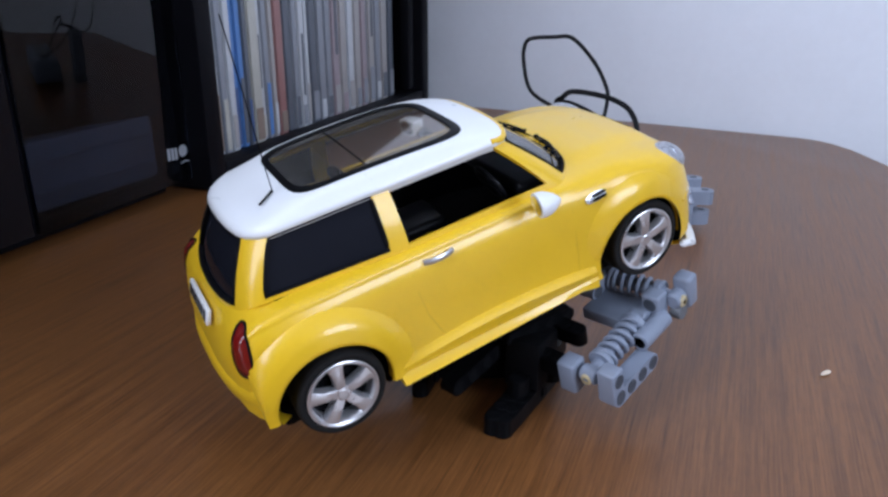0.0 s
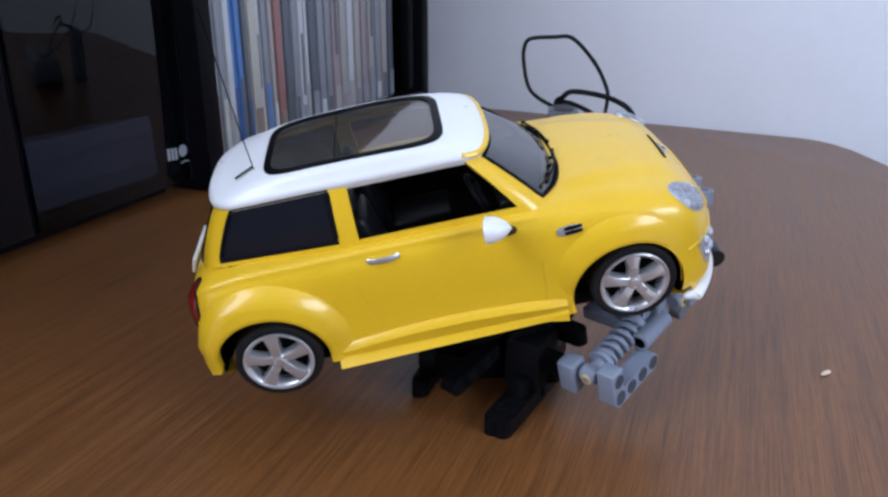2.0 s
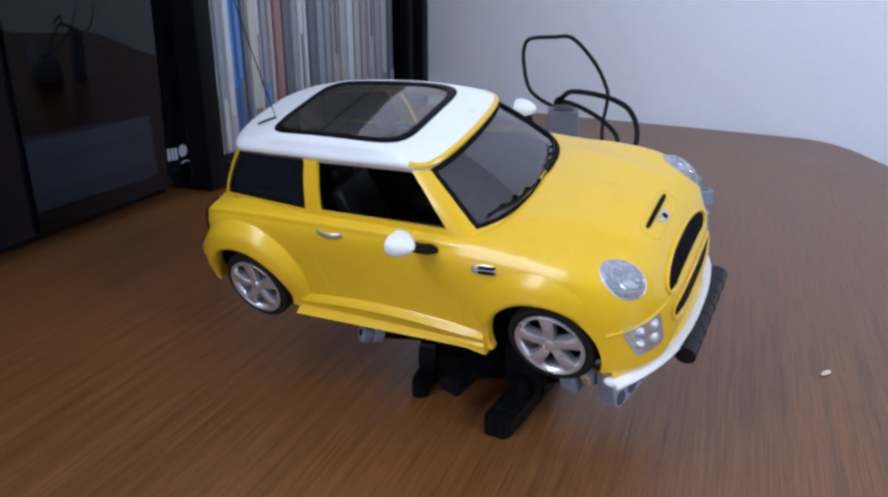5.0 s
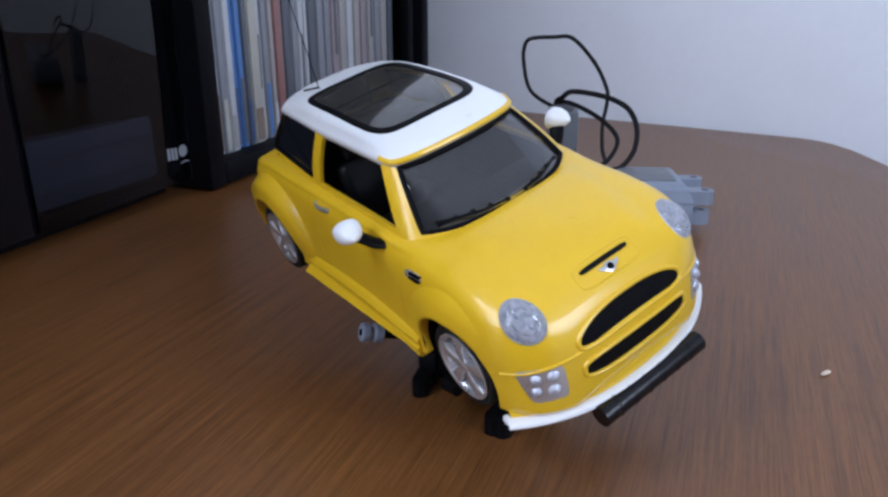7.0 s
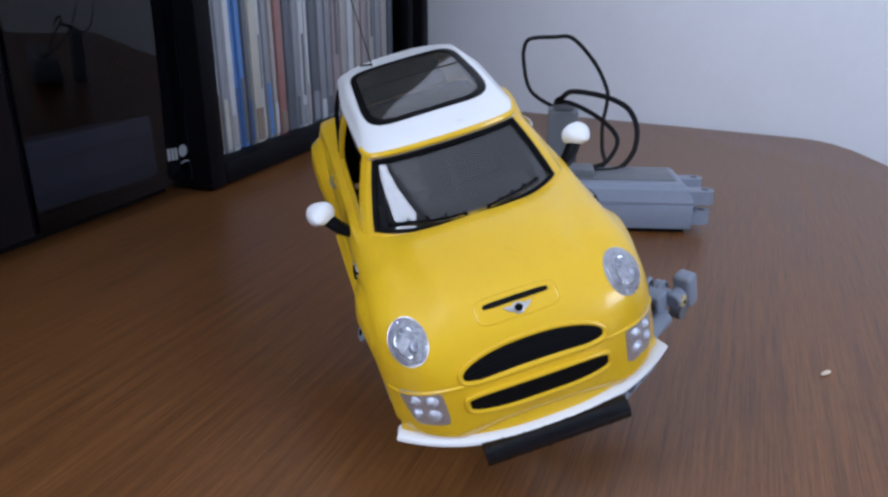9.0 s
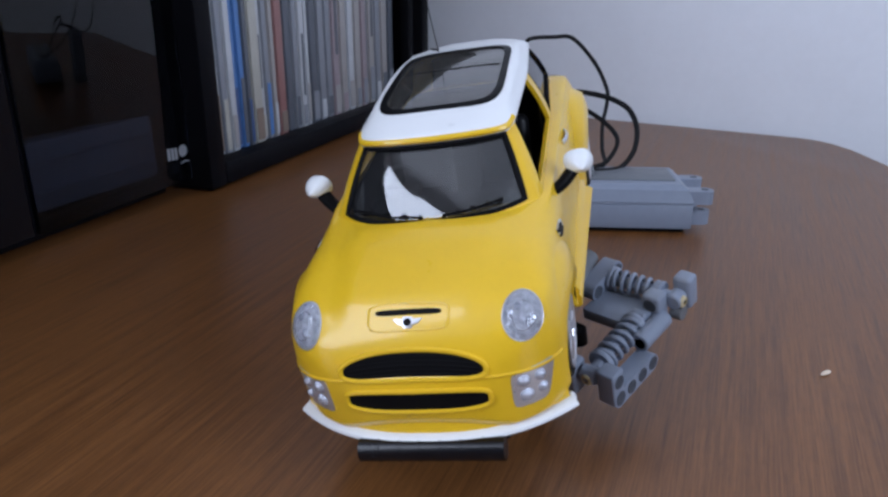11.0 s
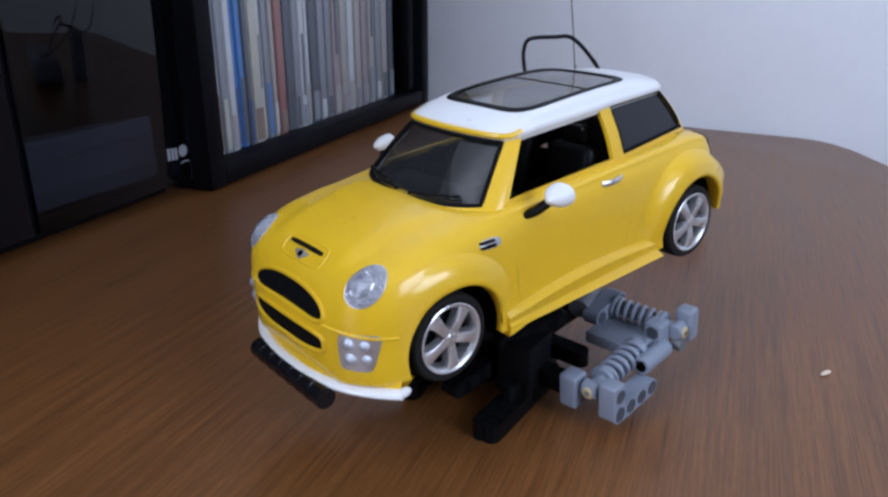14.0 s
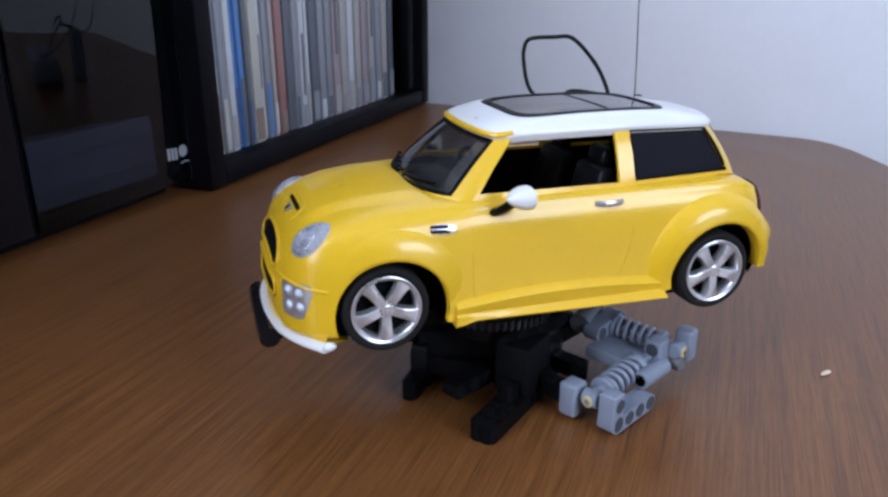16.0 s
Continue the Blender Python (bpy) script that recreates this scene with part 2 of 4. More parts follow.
def section(x):
    """Half outline (y, z) of the painted lower body at x, from the underside's middle to the top's middle."""
    front = max(0.0, (x - 1.25) / 0.735)
    rear = max(0.0, (-1.30 - x) / 0.47)
    k = (1 - min(front, 1) ** 3.2) ** (1 / 2.9) * (1 - min(rear, 1) ** 3.6) ** (1 / 3.2)
    w = table_of(x, ((-1.8, 0.87), (-1.25, 0.87), (-0.8, 0.86), (-0.2, 0.855), (0.5, 0.855), (1.0, 0.865), (1.3, 0.875), (2.0, 0.90))) * k
    zc = table_of(x, ((-1.77, 0.50), (-1.755, 0.61), (-1.70, 0.775), (-1.63, 0.895), (-1.52, 0.97), (-1.3, 1.0), (0.75, 0.985), (0.95, 0.985),
                      (1.2, 0.975), (1.45, 0.938), (1.60, 0.898), (1.70, 0.868), (1.80, 0.805), (1.87, 0.73), (1.93, 0.60), (1.985, 0.42)))
    zb = table_of(x, ((-1.77, 0.36), (-1.72, 0.27), (-1.6, 0.22), (-1.3, 0.18), (-0.8, 0.15), (0.8, 0.14), (1.3, 0.13), (1.7, 0.12), (1.93, 0.13), (1.985, 0.25)))
    s = smooth01((x - 0.55) / 0.55)
    fr_a, fr_b = (0, 0, 0.03, 0.12, 0.42, 0.62, 0.80, 0.905, 0.965, 0.99, 1), (0, 0, 0.03, 0.12, 0.40, 0.61, 0.785, 0.90, 0.965, 0.988, 1)
    ys_a, ys_b = (0, 0.8, 0.965, 1.0, 0.985, 0.975, 0.955, 0.915, 0.855, 0.5, 0), (0, 0.8, 0.965, 1.0, 0.995, 0.985, 0.950, 0.885, 0.73, 0.40, 0)
    return [(w * (a * (1 - s) + b * s), zb + (zc - zb) * (c * (1 - s) + d * s)) for a, b, c, d in zip(ys_a, ys_b, fr_a, fr_b)]


def lower_body_mesh():
    bm = bmesh.new()
    xs = [-1.77, -1.765, -1.75, -1.72, -1.68, -1.63, -1.57] + [-1.5 + 0.055 * i for i in range(55)] + [1.52, 1.57, 1.62, 1.67, 1.72, 1.76, 1.80, 1.84, 1.87, 1.90, 1.925, 1.945, 1.962, 1.975, 1.983]
    rows = []
    for x in xs:
        half = [Vector((x, y, z)) for y, z in section(x)]
        half = spline(half, 5)
        # raised middle of the bonnet
        rise = 0.028 * smooth01((x - 0.85) / 0.2) * smooth01((1.82 - x) / 0.2)
        top = half[-1].z
        for p in half:
            if p.z > top - 0.12:
                p.z += rise * smooth01((0.585 - 0.14 * (x - 0.9) - p.y) / 0.09)
        ring = half + [Vector((p.x, -p.y, p.z)) for p in reversed(half[1:-1])]
        rows.append(ring)
    vs = grid(bm, rows, close_v=True)
    bm.faces.new(vs[0])
    bm.faces.new(list(reversed(vs[-1])))
    bmesh.ops.recalc_face_normals(bm, faces=bm.faces)
    return bm


# wheel arches and wheels: x, y of the outer face, z, radius of the arch
ARCHES = ((1.245, 0.84, 0.275, 0.385), (-1.210, 0.90, 0.315, 0.385))
WHEELS = ((1.290, 0.84, 0.310), (-1.180, 0.90, 0.325))
body_tree = None


def on_body(at, way):
    """Where a line from at along way meets the lower body, and the outward normal."""
    hit, nor, _, _ = body_tree.ray_cast(Vector(at), Vector(way).normalized())
    if hit is None:
        hit, nor, _, _ = body_tree.find_nearest(Vector(at) + Vector(way) * 0.5)
    return hit, nor


def badge_on(bm, at, way, u, v, outline, lift=0.0, bulge=0.0, rings=5, tree=None):
    """A skin that lies on the body: outline gives (a, b) along u and v round the middle; bulge domes it."""
    at, way, u, v = Vector(at), Vector(way).normalized(), Vector(u), Vector(v)
    tr = tree or body_tree

    def cast(a, b):
        p = at + u * a + v * b
        hit, nor, _, _ = tr.ray_cast(p, way)
        if hit is None:
            hit, nor, _, _ = tr.find_nearest(p - way * -0.3)
        if nor.dot(way) > 0:
            nor = -nor
        return hit, nor
    centre, cn = cast(0, 0)
    rows = []
    for k in range(1, rings + 1):
        f = k / rings
        row = []
        for a, b in outline:
            h, n = cast(a * f, b * f)
            row.append(h + n * lift + cn * bulge * math.sqrt(max(0, 1 - f * f)))
        rows.append(row)
    skirt = []
    for a, b in outline:
        h, n = cast(a, b)
        skirt.append(h - n * 0.02)
    rows.append(skirt)
    vs = grid(bm, rows, close_v=True)
    mid = bm.verts.new(centre + cn * (lift + bulge))
    n = len(outline)
    for j in range(n):
        bm.faces.new((mid, vs[0][j], vs[0][(j + 1) % n]))


def rim_on(bm, at, way, u, v, outline, radius, lift=0.0):
    """A round beading that follows the outline on the body."""
    at, way, u, v = Vector(at), Vector(way).normalized(), Vector(u), Vector(v)
    pts = []
    for a, b in outline:
        h, n = on_body(at + u * a + v * b, way)
        if n.dot(way) > 0:
            n = -n
        pts.append(h + n * lift)
    tube(bm, pts, radius, seg=8, up=way, close=True)


def oval(a, b, n=32, power=2.0):
    out = []
    for i in range(n):
        t = 2 * math.pi * i / n
        c, s = math.cos(t), math.sin(t)
        out.append((a * math.copysign(abs(c) ** (2 / power), c), b * math.copysign(abs(s) ** (2 / power), s)))
    return out


def line_on(bm, pts, way, radius, lift=0.0):
    out = []
    for p in pts:
        h, n = on_body(p, way)
        if n.dot(Vector(way)) > 0:
            n = -n
        out.append(h + n * lift)
    tube(bm, out, radius, seg=6, up=way)


# glasshouse: stations from the middle of the screen round to the middle of the rear, foot and head of each
GLASSHOUSE = (
    ((1.00, 0.0, 0.972), (0.505, 0.0, 1.345)), ((0.985, 0.25, 0.972), (0.495, 0.24, 1.345)), ((0.91, 0.48, 0.972), (0.46, 0.41, 1.34)),
    ((0.765, 0.655, 0.972), (0.41, 0.497, 1.335)), ((0.69, 0.70, 0.975), (0.355, 0.522, 1.34)), ((0.614, 0.706, 0.981), (0.298, 0.534, 1.352)),
    ((-0.455, 0.702, 0.982), (-0.457, 0.548, 1.362)), ((-0.587, 0.695, 0.995), (-0.578, 0.546, 1.365)),
    ((-1.400, 0.628, 1.003), (-1.227, 0.500, 1.342)), ((-1.49, 0.575, 0.985), (-1.305, 0.44, 1.335)),
    ((-1.56, 0.46, 0.945), (-1.36, 0.36, 1.335)), ((-1.605, 0.25, 0.92), (-1.395, 0.2, 1.345)), ((-1.62, 0.0, 0.915), (-1.405, 0.0, 1.345)))
STEPS = 4


def house_columns():
    def run(pts):
        P = [Vector(p) for p in pts]
        out = spline(P[:6], STEPS)[:-1]
        for i in (5, 6, 7):
            out += [P[i].lerp(P[i + 1], k / STEPS) for k in range(STEPS)]
        return out + spline(P[8:], STEPS)
    return run([a for a, b in GLASSHOUSE]), run([b for a, b in GLASSHOUSE])


def house_point(lo, hi, v):
    p = lo.lerp(hi, v)
    out = Vector((p.x + 0.45, p.y * 1.3, 0)).normalized()
    return p + out * 0.02 * 4 * v * (1 - v)


VROWS = (-0.06, 0.0, 0.05, 0.25, 0.5, 0.75, 0.94, 1.0)
# column ranges of the openings
OPEN = {"screen": (0, 3 * STEPS - 1), "door": (5 * STEPS, 6 * STEPS), "quarter": (7 * STEPS, 8 * STEPS), "rear": (10 * STEPS, 12 * STEPS)}


def mirror_y(p, s):
    return Vector((p.x, p.y * s, p.z))


def toy_car():
    global body_tree
    car = thing("toy_car", "yellow toy hatchback car with a white roof on a turntable", "toy car")
    # painted shell with the wheel arches cut out
    bm = lower_body_mesh()
    body_tree = BVHTree.FromBMesh(bm)
    me = bpy.data.meshes.new("shell")
    bm.to_mesh(me)
    bm.free()
    me.materials.append(YELLOW)
    shell = new("shell", me)
    cutters = []
    for x, y, z, r in ARCHES:
        for s in (1, -1):
            cb = bmesh.new()
            lathe(cb, ((0.0, 0), (r, 0), (r, 0.6), (0.0, 0.6)), pose(x, s * 0.52, z, -90 * s), 56)
            bmesh.ops.remove_doubles(cb, verts=cb.verts, dist=1e-5)
            bmesh.ops.recalc_face_normals(cb, faces=cb.faces)
            cm = bpy.data.meshes.new("cut")
            cb.to_mesh(cm)
            cb.free()
            cm.materials.append(MATT_BLACK)
            co = new("cut", cm)
            cutters.append(co)
            mod = shell.modifiers.new("arch", "BOOLEAN")
            mod.operation, mod.object, mod.solver, mod.material_mode = "DIFFERENCE", co, "EXACT", "TRANSFER"
    # hollow cabin
    cb = bmesh.new()
    rows = [[Vector((x, y, z)) for x, y in ((-1.44, -0.52), (-1.34, -0.645), (0.5, -0.69), (0.78, -0.56), (0.90, 0.0), (0.78, 0.56), (0.5, 0.69), (-1.34, 0.645), (-1.44, 0.52))] for z in (0.45, 1.2)]
    vs = grid(cb, rows, close_v=True)
    cb.faces.new(vs[0])
    cb.faces.new(vs[1])
    bmesh.ops.recalc_face_normals(cb, faces=cb.faces)
    cm = bpy.data.meshes.new("cut")
    cb.to_mesh(cm)
    cb.free()
    cm.materials.append(MATT_BLACK)
    co = new("cut", cm)
    cutters.append(co)
    mod = shell.modifiers.new("cabin", "BOOLEAN")
    mod.operation, mod.object, mod.solver, mod.material_mode = "DIFFERENCE", co, "EXACT", "TRANSFER"
    bpy.context.view_layer.update()
    dg = bpy.context.evaluated_depsgraph_get()
    final = bpy.data.meshes.new_from_object(shell.evaluated_get(dg))
    for o in (shell, *cutters):
        bpy.data.objects.remove(o)
    final.transform(Matrix.Scale(CS, 4))
    for p in final.polygons:
        p.use_smooth = True
    final.set_sharp_from_angle(angle=radians(38))
    final.name = "body"
    body = new("body", final)
    body.parent = car

    # flared arch lips
    for x, y, z, r in ARCHES:
        for s in (1, -1):
            bm = bmesh.new()
            rows = []
            for i in range(33):
                a = radians((-8 if x > 0 else -14) + (202 if x > 0 else 196) * i / 32)
                row = []
                edge = 0.945 if x < 0 else 0.896
                for rr, yy in ((r - 0.004, -0.10), (r - 0.004, -0.004), (r + 0.006, 0.006), (r + 0.03, 0.002), (r + 0.08, -0.012), (r + 0.14, -0.030), (r + 0.20, -0.06)):
                    px, pz = x + rr * math.cos(a), z + rr * math.sin(a)
                    px = max(px, -1.66)
                    h, n = on_body((px, s * 2, max(pz, 0.2)), (0, -s, 0))
                    base = abs(h.y)
                    lip = edge + yy - (0.02 if x < 0 else 0.05) * max(0, math.cos(a) * (1 if x > 0 else -1)) - 0.05 * (1 - abs(math.sin(max(a, 0)))) ** 2
                    yv = base - 0.012 if rr > r + 0.19 else (max(lip, base - 0.008) if rr > r else max(lip, base - 0.05))
                    row.append(Vector((px, s * yv, pz)))
                rows.append(row)
            grid(bm, rows)
            carpart("wheel_arch", bm, YELLOW, body, sharp=60)

    # side skirts
    for s in (1, -1):
        bm = bmesh.new()
        rows = []
        for i in range(25):
            t = i / 24
            x = -0.785 + 1.60 * t
            out = 0.945 - 0.05 * t
            dip = 0.035 - 0.035 * smooth01((t - 0.9) / 0.1)
            zt = 0.265 + 0.055 * math.sin(math.pi * min(1, max(0, t))) ** 0.8
            bulge = 0.885 + 0.014 * smooth01(t / 0.1) * smooth01((1 - t) / 0.1)
            prof = [(0.70, 0.125 + dip), (out - 0.02, 0.125 + dip), (out, 0.143 + dip), (out - 0.004, 0.160 + dip * 0.6), (0.895, 0.205), (0.878, 0.225), (bulge - 0.002, zt - 0.012), (bulge, zt), (bulge - 0.012, zt + 0.014), (0.858, zt + 0.045), (0.80, zt + 0.06)]
            rows.append([Vector((x, s * yy, zz)) for yy, zz in prof])
        vs = grid(bm, rows)
        bm.faces.new(vs[0])
        bm.faces.new(vs[-1])
        carpart("side_skirt", bm, YELLOW, body, sharp=40)

    # underside
    bm = bmesh.new()
    box(bm, (0.05, 0, 0.12), (3.2, 1.3, 0.14), None, 0.04)
    box(bm, (-0.1, 0, 0.03), (1.5, 0.9, 0.10), None, 0.02)
    carpart("underbody", bm, MATT_BLACK, car)

    # pillars
    lo, hi = house_columns()
    ncol = len(lo)
    bm = bmesh.new()
    for s in (1, -1):
        cols = [[mirror_y(house_point(a, b, v), s) for v in VROWS] for a, b in zip(lo, hi)]
        vs = [[bm.verts.new(p) for p in c] for c in cols]
        for i in range(ncol - 1):
            for j in range(len(VROWS) - 1):
                if 2 <= j <= 5 and any(a <= i < b for a, b in OPEN.values()):
                    continue
                bm.faces.new((vs[i][j], vs[i + 1][j], vs[i + 1][j + 1], vs[i][j + 1]))
    bmesh.ops.remove_doubles(bm, verts=bm.verts, dist=1e-4)
    bmesh.ops.recalc_face_normals(bm, faces=bm.faces)
    bmesh.ops.solidify(bm, geom=list(bm.faces), thickness=0.03)
    carpart("window_surround", bm, YELLOW, car, "yellow window pillars and surround", sharp=40)

    # window panes and their black seals
    def pane(name, key, sides, material, label, seal=0.014, inset=0.022):
        a, b = OPEN[key]
        rng = list(range(a, b + 1))
        if len(sides) == 2 and key == "screen":
            cols = [(i, -1) for i in reversed(rng[1:])] + [(i, 1) for i in rng]
        elif len(sides) == 2:
            cols = [(i, 1) for i in rng] + [(i, -1) for i in reversed(rng[:-1])]
        else:
            cols = [(i, sides[0]) for i in rng]
        vv = [0.05 + 0.89 * k / 8 for k in range(9)]

        def pt(i, s, v, d):
            p = house_point(lo[i], hi[i], v)
            nrm = Vector((p.x + 0.45, p.y * 1.3, 0.5)).normalized()
            return mirror_y(p - nrm * d, s)
        bm = bmesh.new()
        grid(bm, [[pt(i, s, v, inset) for v in vv] for i, s in cols])
        bmesh.ops.recalc_face_normals(bm, faces=bm.faces)
        bmesh.ops.solidify(bm, geom=list(bm.faces), thickness=0.012)
        ob = carpart(name, bm, material, car, label, sharp=60)
        bm = bmesh.new()
        loop = [pt(i, s, vv[0], 0.008) for i, s in cols] + [pt(cols[-1][0], cols[-1][1], v, 0.008) for v in vv[1:]] + \
               [pt(i, s, vv[-1], 0.008) for i, s in reversed(cols[:-1])] + [pt(cols[0][0], cols[0][1], v, 0.008) for v in reversed(vv[1:-1])]
        tube(bm, loop, seal, seal * 0.8, seg=8, close=True)
        carpart("window_seal", bm, MATT_BLACK, ob)
        return ob
    screen = pane("windscreen", "screen", (1, -1), TINT, "grey tinted windscreen", 0.019)
    pane("rear_window", "rear", (1, -1), DARK_TINT, "dark smoked rear window", 0.02)
    for s in (1, -1):
        pane("quarter_window", "quarter", (s,), DARK_TINT, "dark glossy rear side window")

    # white roof with a glass sunroof set into it
    top = [mirror_y(p, 1) for p in hi] + [mirror_y(p, -1) for p in reversed(hi[1:-1])]
    mid = Vector((-0.47, 0, 0))

    def crown(x, y):
        gx, gy = (x + 0.47) / 1.0, y / 0.62
        return 1.476 - (0.075 if gx > 0 else 0.115) * abs(gx) ** 2.6 - 0.025 * abs(gy) ** 2.6
    nr = 80
    ring_out = []
    tang = [math.atan2(p.y, (p.x - mid.x)) for p in top]
    order = sorted(range(len(top)), key=lambda i: tang[i])
    ta = [tang[i] for i in order]
    ta = [ta[-1] - 2 * math.pi] + ta + [ta[0] + 2 * math.pi]
    oo = [order[-1]] + order + [order[0]]
    sun = []
    for k in range(nr):
        a = -math.pi + 2 * math.pi * (k + 0.5) / nr
        ring_out.append(Vector([float(np.interp(a, ta, [top[i][c] for i in oo])) for c in range(3)]))
        # rounded rectangle in the same direction, wider ahead than behind
        c, s = math.cos(a), math.sin(a)
        hx = 0.685 if c > 0 else 0.55
        p = 6.0
        hy = 0.45
        r = (abs(c / hx) ** p + abs(s / hy) ** p) ** (-1 / p)
        sun.append(Vector((mid.x + 0.02 + r * c, r * s * (1 + 0.03 * c), 0)))
    bm = bmesh.new()
    rows = []
    for f, dz in ((1.0, -0.05), (1.022, -0.012), (1.026, 0.006), (1.012, 0.030), (0.985, 0.050)):
        rows.append([Vector((mid.x + (p.x - mid.x) * f, p.y * (1 + (f - 1) * 1.9), p.z + dz)) for p in ring_out])
    for f in (0.18, 0.38, 0.6, 0.8, 1.0):
        row = []
        for p, q in zip(ring_out, sun):
            e = Vector((mid.x + (p.x - mid.x) * 0.985, p.y * 0.985, 0))
            g = e.lerp(q, f)
            zz = p.z + 0.050 + (crown(g.x, g.y) - p.z - 0.050) * min(1, f * 1.6) ** 0.6
            row.append(Vector((g.x, g.y, zz)))
        rows.append(row)
    rows.append([Vector((p.x, p.y, p.z - 0.03)) for p in rows[-1]])
    grid(bm, rows, close_v=True)
    roof = carpart("roof", bm, WHITE, car, "white gloss roof", sharp=50)
    sunroof_loop = [Vector((q.x, q.y, crown(q.x, q.y))) for q in sun]
    bm = bmesh.new()
    inner = 0.885
    rows = []
    for f, dz in ((1.0, -0.02), (1.0, 0.004), (0.985, 0.007), (inner, 0.006), (inner, -0.02)):
        rows.append([Vector((mid.x + 0.02 + (q.x - mid.x - 0.02) * (1 - (1 - f) * 0.75), q.y * f, crown(mid.x + (q.x - mid.x) * f, q.y * f) + dz)) for q in sun])
    grid(bm, rows, close_v=True)
    frame_ob = carpart("sunroof_frame", bm, BLACK, roof, "black sunroof surround", sharp=50)
    bm = bmesh.new()
    rows = []
    for f in (0.95, 0.7, 0.45, 0.2):
        rows.append([Vector((mid.x + 0.02 + (q.x - mid.x - 0.02) * f, q.y * f, crown(mid.x + (q.x - mid.x) * f, q.y * f) - 0.002)) for q in sun])
    vs = grid(bm, rows, close_v=True)
    bm.faces.new(vs[-1])
    bmesh.ops.recalc_face_normals(bm, faces=bm.faces)
    bmesh.ops.solidify(bm, geom=list(bm.faces), thickness=0.012)
    carpart("sunroof_glass", bm, SUN_TINT, roof, "smoked sunroof glass", sharp=60)
    bm = bmesh.new()
    tube(bm, [(-0.50, y, crown(-0.50, y) + 0.0005) for y in (-0.38, -0.2, 0, 0.2, 0.38)], 0.007, 0.004)
    carpart("sunroof_bar", bm, BLACK, roof)
    # yellow band under the roof's front edge
    bm = bmesh.new()
    line = [mirror_y(p, -1) for p in reversed(hi[1:5 * STEPS + 1])] + [mirror_y(p, 1) for p in hi[:5 * STEPS + 1]]
    tube(bm, [p + Vector((0.012, 0, 0.012)) for p in line], 0.028, 0.022, seg=8)
    carpart("screen_header", bm, YELLOW, car)

    # interior
    for y in (0.32, -0.32):
        bm = bmesh.new()
        box(bm, (0, 0, 0.27), (0.15, 0.42, 0.60), pose(-0.34, y, 0.50, 0, -14), 0.06, 3)
        box(bm, (0, 0, 0.64), (0.09, 0.24, 0.14), pose(-0.34, y, 0.50, 0, -14), 0.04, 3)
        box(bm, (-0.05, y, 0.53), (0.50, 0.42, 0.14), None, 0.05, 3)
        carpart("seat", bm, INTERIOR, car)
    bm = bmesh.new()
    box(bm, (-1.12, 0, 0.80), (0.16, 1.1, 0.52), None, 0.06, 3)
    carpart("rear_bench", bm, INTERIOR, car)
    bm = bmesh.new()
    box(bm, (0.68, 0, 0.90), (0.36, 1.0, 0.10), None, 0.04, 3)
    carpart("dashboard", bm, INTERIOR, car)
    bm = bmesh.new()
    m = pose(0.38, -0.32, 0.96, 0, 65)
    tube(bm, [m @ Vector((0.14 * math.cos(a * math.pi / 12), 0.14 * math.sin(a * math.pi / 12), 0)) for a in range(24)], 0.018, close=True, up=m.to_3x3() @ Vector((0, 0, 1)))
    tube(bm, [m @ Vector((0, -0.14, 0)), m @ Vector((0, 0.14, 0))], 0.02)
    carpart("steering_wheel", bm, INTERIOR, car)

    # wheels
    def wheel(x, y, z, s):
        m = pose(x, s * y, z, -90 * s)
        bm = bmesh.new()
        lathe(bm, ((0.222, -0.20), (0.28, -0.205), (0.294, -0.19), (0.298, -0.16), (0.298, -0.03), (0.294, -0.006), (0.282, 0.008), (0.265, 0.012), (0.245, 0.006), (0.222, -0.02)), m, 56, close=True)
        w = carpart("wheel", bm, RUBBER, car, "silver five-spoke wheel with a black tyre")
        bm = bmesh.new()
        lathe(bm, ((0.232, -0.1), (0.236, 0.008), (0.239, 0.015), (0.232, 0.019), (0.218, 0.014), (0.208, 0.004), (0.200, -0.022), (0.198, -0.1)), m, 56)
        carpart("rim", bm, SILVER, w)
        for k in range(5):
            mm = m @ pose(0, 0, 0, 0, 0, 90 + 72 * k)
            bm = bmesh.new()
            rows = []
            for i in range(11):
                t = i / 10
                r = 0.030 + 0.188 * t
                half = 0.030 + 0.006 * t + 0.024 * t ** 5
                zz = 0.004 + 0.010 * math.sin(t * math.pi) + 0.006 * t
                rows.append([mm @ Vector((r, yy, z2)) for yy, z2 in ((-half - 0.006, -0.05), (-half - 0.004, zz - 0.022), (-half, zz - 0.003), (-half * 0.86, zz), (0, zz + 0.001),
                                                                   (half * 0.86, zz), (half, zz - 0.003), (half + 0.004, zz - 0.022), (half + 0.006, -0.05))])
            grid(bm, rows)
            carpart("spoke", bm, SILVER, w, sharp=30)
        bm = bmesh.new()
        lathe(bm, ((0.0, 0.014), (0.030, 0.0135), (0.036, 0.009), (0.052, 0.008), (0.060, 0.0), (0.062, -0.07)), m, 28)
        carpart("hub_cap", bm, SILVER, w)
        for k in range(5):
            mm = m @ pose(0, 0, 0, 0, 0, 90 + 36 + 72 * k)
            bm = bmesh.new()
            lathe(bm, ((0.0, 0.012), (0.006, 0.012), (0.008, 0.007), (0.008, -0.04)), mm @ pose(0.046, 0, 0), 8)
            carpart("wheel_nut", bm, CHROME, w)
        bm = bmesh.new()
        lathe(bm, ((0.0, -0.085), (0.215, -0.085)), m, 32)
        carpart("brake_disc", bm, MATT_BLACK, w)
        return w
